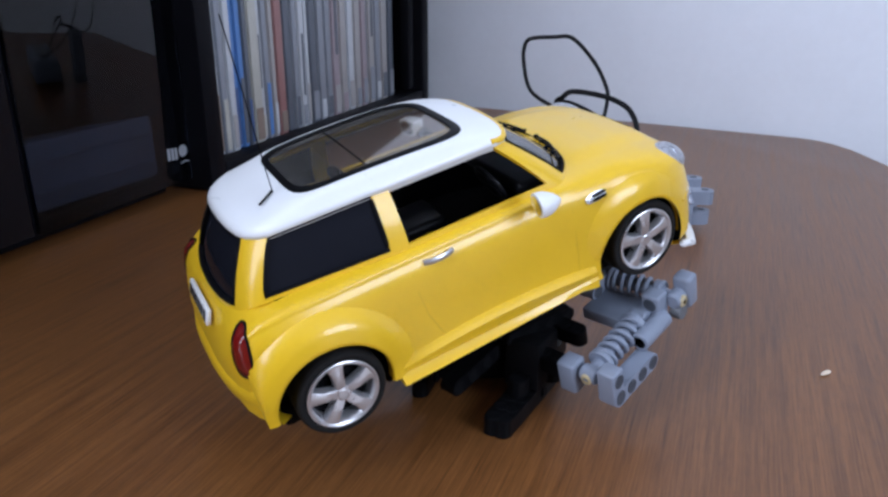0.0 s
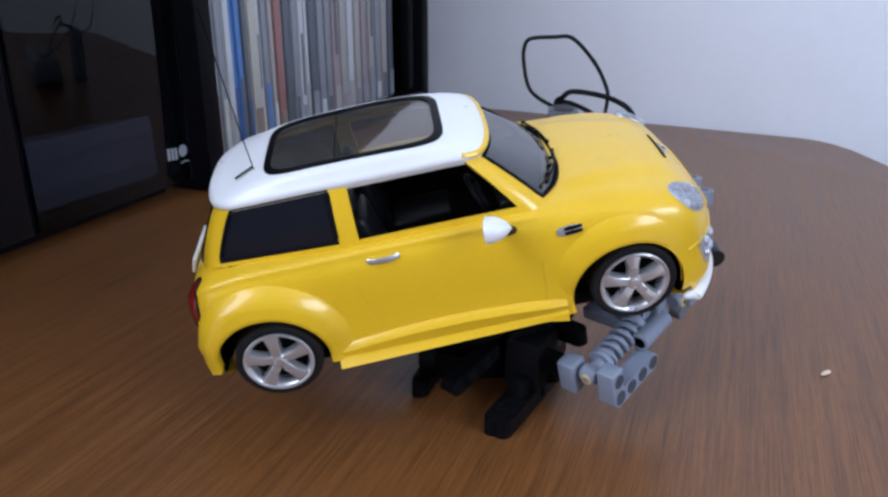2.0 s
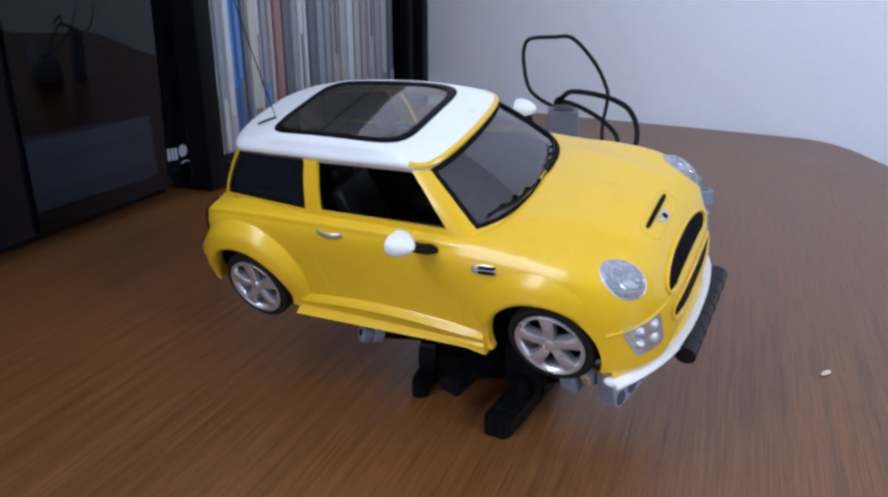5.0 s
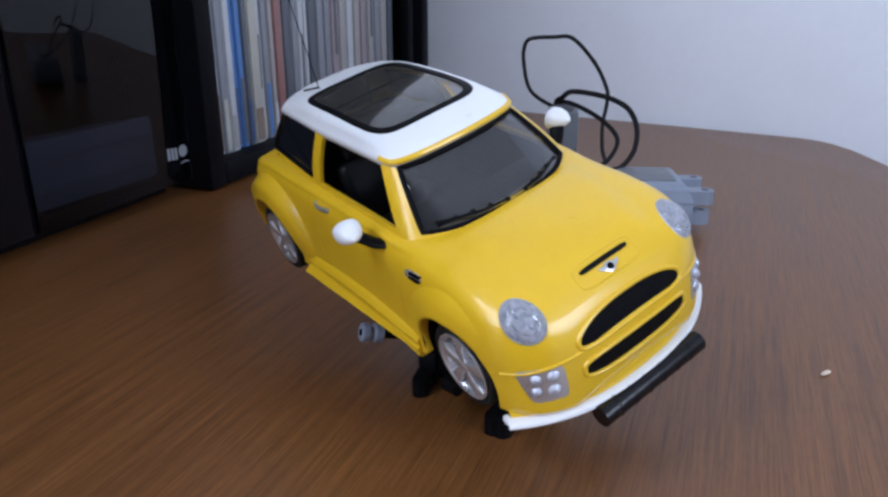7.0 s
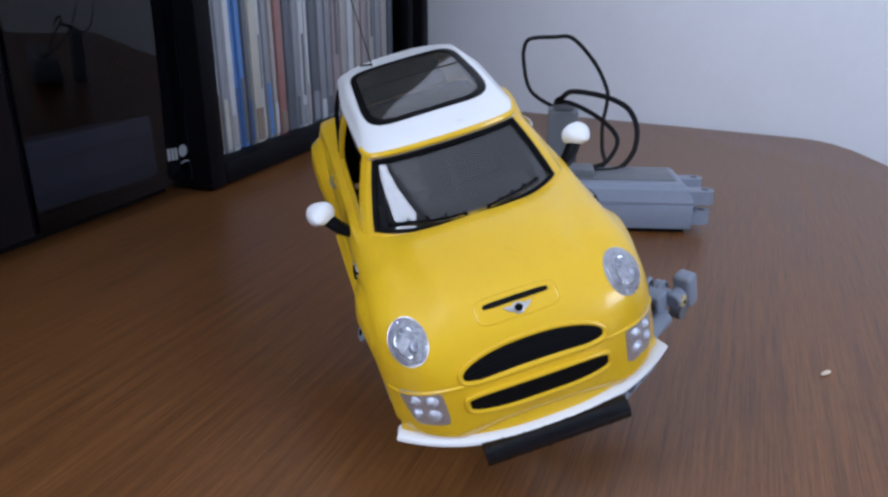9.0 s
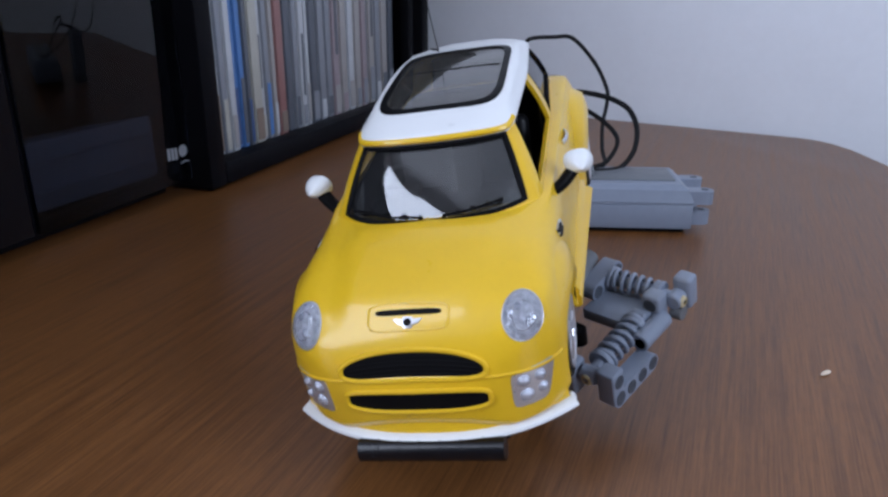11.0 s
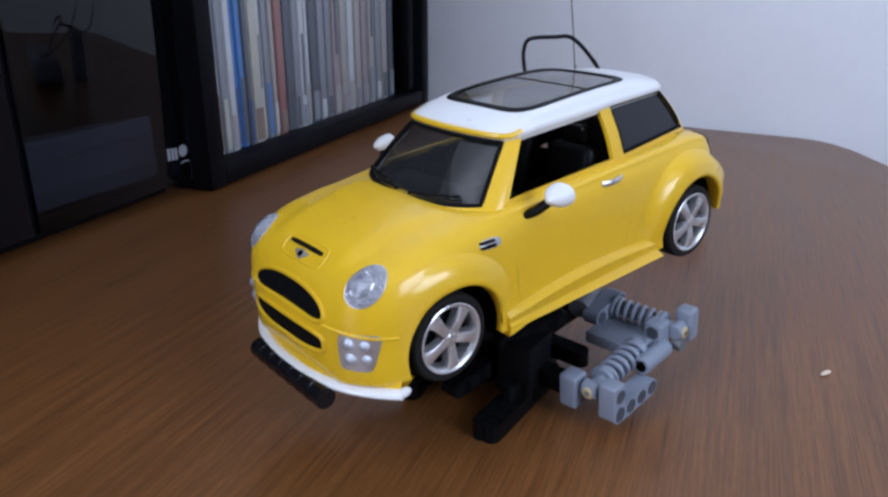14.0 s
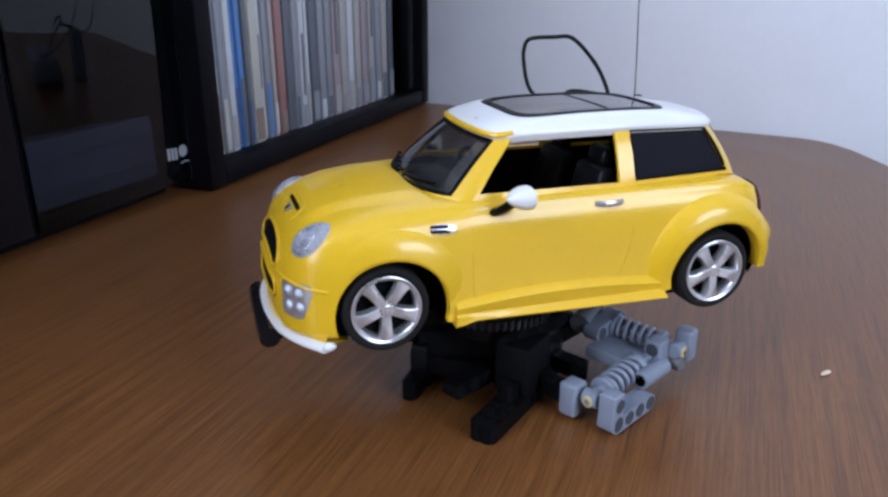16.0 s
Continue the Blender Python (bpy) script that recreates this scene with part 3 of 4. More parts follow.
    for x, y, z in WHEELS:
        for s in (1, -1):
            wheel(x, y, z, s)
    for x, y, z in WHEELS:
        bm = bmesh.new()
        tube(bm, [(x, -y + 0.1, z), (x, y - 0.1, z)], 0.03)
        carpart("axle", bm, BLACK, car)

    # headlamps
    def tilted(a, b, s):
        return [(p + 0.07 * s * q, q) for p, q in oval(a, b)]
    for s in (1, -1):
        at, way = (2.6, s * 0.96, 1.2), Vector((-0.89, -s * 0.16, -0.42))
        u = Vector((-0.18 * s, 1, 0)).normalized()
        v = u.cross(way).normalized()
        v = v if v.z > 0 else -v
        centre = Vector((1.682, s * 0.638, 0.755))
        at = centre - way.normalized() * 0.6
        bm = bmesh.new()
        badge_on(bm, at, way, u, v, tilted(0.113, 0.130, s), 0.004, 0.018)
        lamp = carpart("headlight", bm, REFLECTOR, car, "round clear headlight with a silver reflector")
        bm = bmesh.new()
        badge_on(bm, at, way, u, v, tilted(0.107, 0.124, s), 0.012, 0.024)
        carpart("lens", bm, LENS, lamp)
        bm = bmesh.new()
        rim_on(bm, at, way, u, v, tilted(0.114, 0.131, s), 0.0035, 0.003)
        carpart("bezel", bm, SILVER, lamp)
        bm = bmesh.new()
        rim_on(bm, at, way, u, v, tilted(0.060, 0.072, s), 0.004, 0.016)
        carpart("reflector_ring", bm, CHROME, lamp)
        for k in range(10):
            a = 2 * math.pi * k / 10
            bm = bmesh.new()
            line_on(bm, [at + u * (q * (0.098 * math.cos(a) + 0.008 * s * math.sin(a))) + v * (q * 0.120 * math.sin(a)) for q in (0.68, 0.84, 0.98)], way, 0.0035, 0.010)
            carpart("reflector_rib", bm, CHROME, lamp)
        # pale off-centre bumps added to imitate glints in the lamp, not bulbs
        for a, b, r in ((0.03, -0.03, 0.030), (-0.02, 0.045, 0.024)):
            bm = bmesh.new()
            badge_on(bm, at + u * a + v * b, way, u, v, oval(r, r, 20), 0.014, 0.016, 3)
            carpart("sparkle_bump", bm, FOG, lamp)

    # fog lamp clusters
    for s in (1, -1):
        centre = Vector((1.86, s * 0.665, 0.385))
        way = Vector((-0.80, -s * 0.58, 0.0))
        u = Vector((-0.58 * s, 0.80, 0)).normalized()
        v = Vector((0, 0, 1))
        at = centre - way.normalized() * 0.6
        out = [(a * (1 + 0.14 * b / 0.12) + 0.02 * b / 0.1 * s, b) for a, b in oval(0.130, 0.126, 28, 6)]
        bm = bmesh.new()
        badge_on(bm, at, way, u, v, out, 0.004, 0.0)
        fog = carpart("fog_lamp", bm, SILVER, car, "square silver fog lamp cluster with round lenses")
        for a, b, r in ((-0.055 * s, 0.055, 0.040), (0.05 * s, 0.052, 0.036), (-0.05 * s, -0.05, 0.044), (0.055 * s, -0.04, 0.034)):
            bm = bmesh.new()
            badge_on(bm, at + u * a + v * b, way, u, v, oval(r, r, 20), 0.006, 0.022, 3)
            carpart("lens", bm, FOG, fog)

    # grille, lower intake, their lips
    way = Vector((-1, 0, -0.12))
    for name, z, a, b, power in (("grille", 0.612, 0.42, 0.078, 2.6), ("lower_intake", 0.378, 0.42, 0.066, 4.0)):
        bm = bmesh.new()
        at = Vector((2.6, 0, z + 0.08))
        out = [(p, q - 0.035 * (p / a) ** 2 * (1 if name == "grille" else -0.2)) for p, q in oval(a, b, 48, power)]
        badge_on(bm, at, way, (0, 1, 0), (0, 0, 1), out, 0.003, 0.0, 4)
        g = carpart(name, bm, MATT_BLACK, car, "black mesh grille")
        bm = bmesh.new()
        rim_on(bm, at, way, (0, 1, 0), (0, 0, 1), [(p * 1.03, q * 1.12) for p, q in out], 0.016, 0.002)
        carpart("lip", bm, YELLOW, g, "yellow lip")
        for k in range(5 if name == "grille" else 0):
            zz = (k - (2 if name == "grille" else 1)) * (0.025 if name == "grille" else 0.024)
            half = a * (1 - (abs(zz) / (b * 1.1)) ** 2.2) ** 0.5 * 0.95
            bm = bmesh.new()
            line_on(bm, [at + Vector((0, yy * half, zz - 0.035 * (yy * half / a) ** 2 * (1 if name == "grille" else 0))) for yy in np.linspace(-1, 1, 15)], way, 0.0045, 0.005)
            carpart("slat", bm, MATT_BLACK, g)

    # bonnet scoop, badge
    down = Vector((-0.35, 0, -1))
    bm = bmesh.new()
    at = Vector((1.742, 0, 0.850)) - down.normalized() * 0.6
    badge_on(bm, at, down, (0, 1, 0), (1, 0, -0.4), oval(0.195, 0.014, 32, 5), 0.007, 0.0, 4)
    carpart("bonnet_slot", bm, MATT_BLACK, car)
    bm = bmesh.new()
    rim_on(bm, Vector((1.76, 0, 0.83)) - down.normalized() * 0.6, down, (0, 1, 0), (0.93, 0, -0.37), oval(0.24, 0.075, 44, 5), 0.008, -0.004)
    carpart("bonnet_scoop", bm, YELLOW, car)
    bm = bmesh.new()
    at = Vector((1.797, 0, 0.832)) - down.normalized() * 0.6
    wing = [(0.085, 0.022), (0.03, 0.018), (0.026, 0.03), (-0.026, 0.03), (-0.03, 0.018), (-0.085, 0.022), (-0.06, -0.006), (-0.03, -0.016), (-0.02, -0.03), (0.02, -0.03), (0.03, -0.016), (0.06, -0.006)]
    badge_on(bm, at, down, (0, 1, 0), (-0.93, 0, 0.37), wing, 0.008, 0.004, 2)
    b = carpart("emblem", bm, SILVER, car, "small silver winged emblem")
    bm = bmesh.new()
    badge_on(bm, at, down, (0, 1, 0), (-0.93, 0, 0.37), oval(0.024, 0.02, 16), 0.013, 0.003, 2)
    carpart("emblem_centre", bm, BLACK, b)

    # white front splitter
    pts = []
    for t in np.linspace(-1, 1, 41):
        y = 0.85 * math.sin(t * math.pi / 2)
        x = 1.735 + 0.285 * (1 - abs(y / 0.85) ** 2.6)
        pts.append(Vector((x, y, 0.098)))
    bm = bmesh.new()
    tube(bm, [p + Vector((-0.045, 0, 0)) for p in pts], 0.06, 0.032, seg=12)
    for p in (pts[0], pts[-1]):
        got = bmesh.ops.create_uvsphere(bm, u_segments=16, v_segments=10, radius=1.0)["verts"]
        bmesh.ops.transform(bm, matrix=Matrix.Translation(p + Vector((-0.045, -0.012 if p.y > 0 else 0.012, 0))) @ Matrix.Diagonal((0.064, 0.036, 0.032, 1)), verts=got)
    carpart("splitter", bm, WHITE, car, "white front splitter")
    # yellow bumper apron that meets the splitter
    bm = bmesh.new()
    rows = []
    for p in pts:
        e = Vector((p.x - 0.02, p.y * 0.985, 0))
        h = Vector((p.x - 0.075, p.y * 0.965, 0))
        rows.append([Vector((h.x - 0.03, h.y * 0.97, 0.33)), Vector((h.x, h.y, 0.24)), Vector((e.x - 0.02, e.y, 0.13)), Vector((e.x - 0.02, e.y, 0.10)), Vector((h.x - 0.15, h.y * 0.9, 0.09))])
    grid(bm, rows)
    carpart("front_apron", bm, YELLOW, car)
    # bumper crease line
    bm = bmesh.new()
    crease = []
    for q in np.linspace(-1, 1, 45):
        a = radians(58) * q
        h, n = on_body((1.15 + 2 * math.cos(a), 2 * math.sin(a), 0.535 - 0.065 * abs(q) ** 2), (-math.cos(a), -math.sin(a), 0))
        crease.append(h - n * 0.004)
    tube(bm, crease, 0.013, seg=10)
    carpart("bumper_crease", bm, YELLOW, car)

    # door mirrors
    for s in (1, -1):
        bm = bmesh.new()
        tube(bm, spline([(0.52, s * 0.76, 0.885), (0.49, s * 0.83, 0.920), (0.43, s * 0.915, 1.000)], 4), 0.056, 0.032)
        stem = carpart("mirror_stem", bm, BLACK, car)
        bm = bmesh.new()
        m = pose(0.415, s * 0.950, 1.025, 0, 0, s * 12)
        rows = []
        for i in range(13):
            t = i / 12
            rr = math.sin(min(1, t * 1.15) * math.pi / 2) ** 0.7 if t < 0.9 else 1.0
            xx = 0.105 - 0.165 * t
            rows.append([m @ Vector((xx, 0.098 * rr * math.copysign(abs(math.cos(a)) ** 0.85, math.cos(a)), 0.076 * rr * math.copysign(abs(math.sin(a)) ** 0.85, math.sin(a)))) for a in np.linspace(0, 2 * math.pi, 24, endpoint=False)])
        vs = grid(bm, rows, close_v=True)
        bm.faces.new(vs[-1])
        bm.faces.new(vs[0])
        mir = carpart("door_mirror", bm, WHITE, car, "white door mirror on a black stem")
        bm = bmesh.new()
        lathe(bm, ((0, 0), (0.9, 0), (1, 0.004)), m @ pose(-0.062, 0, 0, 0, -90) @ Matrix.Diagonal((0.062, 0.082, 1, 1)), 24)
        carpart("mirror_glass", bm, CHROME, mir)

    # door handles, side markers, shut lines
    for s in (1, -1):
        bm = bmesh.new()
        h = [on_body((x, s * 2, 0.892), (0, -s, 0))[0] for x in (-0.218, -0.265, -0.322, -0.38, -0.427)]
        tube(bm, [p + Vector((0, s * d, 0)) for p, d in zip(h, (0.002, 0.022, 0.028, 0.022, 0.002))], 0.012, 0.022, seg=10)
        carpart("door_handle", bm, SILVER, car, "silver door handle")
        bm = bmesh.new()
        at = (0.895, s * 2, 0.82)
        out = oval(0.086, 0.031, 24, 3)
        badge_on(bm, at, (0, -s, 0), (1, 0, 0.04), (0, 0, 1), out, 0.010, 0.004, 3)
        mk = carpart("side_marker", bm, SILVER, car, "silver side vent with two black slots")
        for dz in (0.014, -0.014):
            bm = bmesh.new()
            badge_on(bm, (0.920, s * 2, 0.821 + dz), (0, -s, 0), (1, 0, 0.04), (0, 0, 1), oval(0.060, 0.0105, 16, 4), 0.019, 0.001, 2)
            carpart("slot", bm, BLACK, mk)
        bm = bmesh.new()
        line_on(bm, [(x, s * 2, z) for x, z in ((-0.52, 0.97), (-0.52, 0.85), (-0.515, 0.7), (-0.49, 0.55), (-0.44, 0.42), (-0.40, 0.34), (-0.385, 0.30))], (0, -s, 0), 0.0032, -0.0006)
        carpart("door_gap", bm, mat_gap, car)
        bm = bmesh.new()
        line_on(bm, [(x, s * 2, z) for x, z in ((0.70, 0.95), (0.695, 0.8), (0.69, 0.6), (0.69, 0.45), (0.68, 0.32))], (0, -s, 0), 0.0032, -0.0006)
        carpart("door_gap", bm, mat_gap, car)

    # tail lamps, plate, rear bumper
    for s in (1, -1):
        way = Vector((0.75, -s * 0.66, 0))
        centre = Vector((-1.61, s * 0.69, 0.775))
        at = centre - way.normalized() * 0.6
        u = Vector((0.66, s * 0.75, 0))
        bm = bmesh.new()
        badge_on(bm, at, way, u, (0, 0, 1), oval(0.066, 0.150, 28, 2.6), 0.004, 0.02)
        tl = carpart("tail_light", bm, RED, car, "dark red tail light")
        bm = bmesh.new()
        rim_on(bm, at, way, u, (0, 0, 1), oval(0.069, 0.153, 28, 2.6), 0.009, 0.004)
        carpart("tail_light_seal", bm, MATT_BLACK, tl)
    bm = bmesh.new()
    box(bm, (0, 0, 0), (0.03, 0.5, 0.11), pose(-1.712, 0, 0.815, 0, 20), 0.008)
    pl = carpart("rear_plate", bm, WHITE, car, "pale rear plate with dark bars")
    for k in range(6):
        bm = bmesh.new()
        box(bm, (-0.017, -0.19 + 0.076 * k, 0), (0.006, 0.045, 0.07), pose(-1.712, 0, 0.815, 0, 20))
        carpart("plate_bar", bm, MATT_BLACK, pl)
    bm = bmesh.new()
    pts = []
    for t in np.linspace(-1, 1, 37):
        y = 0.83 * math.sin(t * math.pi / 2)
        pts.append(Vector((-1.60 - 0.185 * (1 - abs(y / 0.83) ** 3.0), y, 0)))
    rows = [[Vector((p.x + 0.06, p.y * 0.97, 0.56)), Vector((p.x - 0.005, p.y, 0.50)), Vector((p.x - 0.02, p.y * 1.01, 0.44)), Vector((p.x - 0.005, p.y, 0.34)), Vector((p.x + 0.03, p.y * 0.98, 0.235)), Vector((p.x + 0.10, p.y * 0.92, 0.235))] for p in pts]
    grid(bm, rows)
    carpart("rear_bumper", bm, YELLOW, car, sharp=60)

    # wipers and aerial
    for s in (1, -1):
        bm = bmesh.new()
        pts = [house_point(lo[i], hi[i], v) for i, v in ((2, 0.10), (5, 0.13), (8, 0.16))]
        pts = [mirror_y(p + Vector((0.012, 0, 0.012)), s) for p in pts] if s > 0 else [mirror_y(p + Vector((0.012, 0, 0.012)), -1) for p in [house_point(lo[i], hi[i], v) for i, v in ((1, 0.10), (4, 0.12), (9, 0.15))]]
        tube(bm, spline(pts, 4), 0.010, 0.008, seg=6)
        for k in range(5):
            box(bm, tuple(pts[0].lerp(pts[-1], k / 4)), (0.03, 0.025, 0.02), None, 0.004)
        carpart("wiper", bm, BLACK, car)
    bm = bmesh.new()
    tube(bm, [(-1.075, -0.215, 1.44), (-1.07, -0.225, 1.75), (-1.06, -0.240, 2.1), (-1.05, -0.25, 2.55)], 0.0042, seg=6)
    aerial = carpart("aerial", bm, BLACK, car, "thin black wire aerial")
    bm = bmesh.new()
    tube(bm, [(-1.075, -0.215, 1.458), (-1.15, -0.28, 1.448), (-1.19, -0.30, 1.438)], 0.008, seg=6)
    carpart("aerial_foot", bm, BLACK, aerial)
    return car


mat_gap = mat("shut_line_gap", (0.66, 0.41, 0.01), 0.6)
toy = toy_car()

# ---- cabinets along the left of the table; local x: outward, local y: along the front ----
SHELF = pose(-0.194, 0.62, 0, 0, 0, -21)


def glass_cabinet():
    ob = thing("glass_cabinet", "black cabinet with dark glossy glass doors standing on the table", "cabinet", m=SHELF)
    # unseen near end is lengthened to shade the left of the table
    for name, at, size in (("top_board", (-0.165, -0.385, 0.450), (0.26, 0.74, 0.018)), ("bottom_board", (-0.165, -0.385, 0.011), (0.26, 0.74, 0.018)),
                           ("back_panel", (-0.291, -0.385, 0.2305), (0.008, 0.74, 0.420)), ("side_panel", (-0.161, -0.009, 0.2305), (0.250, 0.010, 0.420)),
                           ("side_panel", (-0.161, -0.746, 0.2305), (0.250, 0.018, 0.420)), ("divider", (-0.1545, -0.161, 0.2305), (0.262, 0.014, 0.420)),
                           ("front_panel", (-0.030, -0.579, 0.2305), (0.010, 0.314, 0.420))):
        bm = bmesh.new()
        box(bm, at, size, None, 0.002)
        part(name, bm, CAB, ob)
    doors = []
    for y0, y1, x in ((-0.1595, -0.004, -0.0145), (-0.42, -0.1625, -0.0165)):
        bm = bmesh.new()
        box(bm, (x - 0.0035, (y0 + y1) / 2, 0.236), (0.005, y1 - y0, 0.446), None, 0.001)
        doors.append(part("glass_door", bm, SMOKED if not doors else GLOSS, ob, "dark mirror-like glass door"))
        doors[-1].visible_shadow = False
    d = doors[0]
    # printed mark: three bars, a disc and a short stroke
    for k in range(3):
        bm = bmesh.new()
        box(bm, (-0.0153, -0.0305 + 0.0042 * k, 0.0385 - 0.0004 * k), (0.0006, 0.0030, 0.0095))
        part("printed_bar", bm, PRINT, d)
    bm = bmesh.new()
    lathe(bm, ((0, 0.0004), (0.0048, 0.0004), (0.0050, 0)), pose(-0.0156, -0.0135, 0.0385, 0, 90), 24)
    part("printed_disc", bm, PRINT, d)
    bm = bmesh.new()
    tube(bm, [(-0.0153, -0.017, 0.0285), (-0.0153, -0.013, 0.0297), (-0.0153, -0.0085, 0.0290)], 0.0006)
    part("printed_stroke", bm, PRINT, d)


def player():
    """A pale appliance with ribbed front that shows dimly through the smoked door."""
    ob = thing("media_player", "pale blue-grey player dimly seen behind smoked cabinet glass", "media player", m=SHELF)
    bm = bmesh.new()
    box(bm, (-0.125, -0.0845, 0.0475), (0.15, 0.135, 0.049), None, 0.003)
    part("case", bm, DEVICE, ob)
    for z in (0.036, 0.058):
        bm = bmesh.new()
        box(bm, (-0.0495, -0.0845, z), (0.003, 0.126, 0.0030), None, 0.0006)
        part("rib", bm, DEVICE, ob)
    bm = bmesh.new()
    box(bm, (-0.125, -0.0845, 0.0217), (0.14, 0.128, 0.0028), None, 0.001)
    part("foot", bm, BLACK, ob)


def shelf_unit():
    ob = thing("media_shelf", "black open shelf unit full of slim cases, on the table", "shelf", m=SHELF)
    for name, at, size in (("side_panel", (-0.10, 0.0105, 0.23), (0.20, 0.021, 0.456)), ("side_panel", (-0.10, 0.4725, 0.23), (0.20, 0.021, 0.456)),
                           ("inner_post", (-0.012, 0.4375, 0.2305), (0.012, 0.016, 0.41)),
                           ("bottom_rail", (-0.0105, 0.2415, 0.012), (0.021, 0.441, 0.0195)), ("bottom_board", (-0.112, 0.2415, 0.0125), (0.176, 0.441, 0.013)),
                           ("back_panel", (-0.195, 0.2415, 0.23), (0.008, 0.438, 0.41)), ("top_board", (-0.10, 0.2415, 0.447), (0.198, 0.441, 0.021))):
        bm = bmesh.new()
        box(bm, at, size, None, 0.0025, 2)
        part(name, bm, CAB, ob)
    return ob


CASE_COLOURS = {
    "blue": (0.08, 0.18, 0.40), "cream": (0.40, 0.385, 0.34), "white": (0.45, 0.46, 0.48), "navy": (0.05, 0.09, 0.20), "red": (0.26, 0.13, 0.12),
    "grey": (0.22, 0.23, 0.255), "dark": (0.10, 0.11, 0.13), "pink": (0.29, 0.235, 0.25), "beige": (0.32, 0.30, 0.29), "brown": (0.20, 0.15, 0.12)}
CASE_MATS = {k: mat("case_" + k, tuple(1.14 * v for v in c), 0.32, coat=0.25, grain=0.12, scale=40) for k, c in CASE_COLOURS.items()}
# spines along the shelf: start, width, colour, colour of the lower band, height of that band
CASES = ((0.0230, 0.0125, "blue", "blue", 0), (0.0362, 0.0085, "cream", "dark", 0.03), (0.0455, 0.0075, "white", "brown", 0.05), (0.0536, 0.0085, "grey", "cream", 0.045),
         (0.0628, 0.0085, "white", "beige", 0.03), (0.0720, 0.0118, "blue", "navy", 0.052), (0.0845, 0.0075, "blue", "dark", 0.06), (0.0925, 0.0065, "dark", "navy", 0.04),
         (0.0995, 0.0135, "cream", "brown", 0.03), (0.1137, 0.0120, "white", "cream", 0.02), (0.1263, 0.0080, "grey", "blue", 0.05), (0.1350, 0.0065, "beige", "white", 0.03),
         (0.1420, 0.0125, "red", "brown", 0.02), (0.1552, 0.0075, "brown", "red", 0.04), (0.1634, 0.0118, "dark", "dark", 0), (0.1758, 0.0085, "grey", "dark", 0.03),
         (0.1850, 0.0090, "white", "grey", 0.02), (0.1946, 0.0070, "grey", "grey", 0), (0.2023, 0.0062, "white", "beige", 0.04), (0.2092, 0.0130, "dark", "grey", 0.03),
         (0.2230, 0.0120, "grey", "white", 0.02), (0.2358, 0.0095, "white", "grey", 0.03), (0.2460, 0.0110, "grey", "dark", 0.02), (0.2578, 0.0140, "pink", "beige", 0.03),
         (0.2725, 0.0130, "beige", "pink", 0.02), (0.2862, 0.0100, "grey", "grey", 0), (0.2970, 0.0135, "white", "beige", 0.03), (0.3112, 0.0125, "beige", "grey", 0.02),
         (0.3245, 0.0110, "pink", "grey", 0.03), (0.3362, 0.0140, "grey", "beige", 0.02), (0.3510, 0.0135, "beige", "grey", 0.04), (0.3653, 0.0125, "grey", "white", 0.02),
         (0.3786, 0.0140, "beige", "dark", 0.03), (0.3935, 0.0130, "grey", "grey", 0), (0.4073, 0.0125, "dark", "grey", 0.03))


def media_cases():
    for i, (y0, w, top, low, band) in enumerate(CASES):
        tall = 0.19 if i % 5 else 0.185
        m = SHELF @ pose(-0.020 - 0.002 * ((i * 7) % 4), y0 + w / 2, 0.0195, 0, 0, 0)
        ob = thing("media_case", "slim " + {"blue": "blue", "navy": "navy blue", "white": "white", "cream": "cream"}.get(top, top) + " media case standing upright on the shelf", "media case",
                   "cases on the shelf", m)
        bm = bmesh.new()
        box(bm, (-0.066, 0, tall / 2), (0.132, w - 0.0007, tall), None, 0.0012)
        part("case", bm, CASE_MATS[top], ob)
        if band:
            bm = bmesh.new()
            box(bm, (0.0002, 0, band / 2 + 0.004), (0.0009, w - 0.0028, band))
            part("spine_band", bm, CASE_MATS[low], ob)
        if i % 7 == 2:
            bm = bmesh.new()
            box(bm, (0.0003, 0, band + 0.045 + 0.01 * (i % 4)), (0.0009, (w - 0.0028) * 0.45, 0.05 + 0.012 * (i % 3)))
            part("spine_bar", bm, CASE_MATS["dark" if top in ("white", "cream", "beige", "pink") else "white"], ob)


glass_cabinet()
player()
shelf_unit()
media_cases()


# ---- building-brick pieces ----
BLACKISH = mat("very_dark_grey_plastic", (0.014, 0.014, 0.017), 0.4, grain=0.1, scale=160)

STUD = 0.008


def frame_of(p, q, up):
    p, q = Vector(p), Vector(q)
    x = (q - p).normalized()
    z = (Vector(up) - x * x.dot(Vector(up))).normalized()
    y = z.cross(x)
    m = Matrix((x, y, z)).transposed().to_4x4()
    m.translation = p
    return m, (q - p).length


def stadium(length, half, n=8):
    out = []
    for k in range(n + 1):
        a = -math.pi / 2 + math.pi * k / n
        out.append((length + half * math.cos(a), half * math.sin(a)))
    for k in range(n + 1):
        a = math.pi / 2 + math.pi * k / n
        out.append((half * math.cos(a), half * math.sin(a)))
    return out


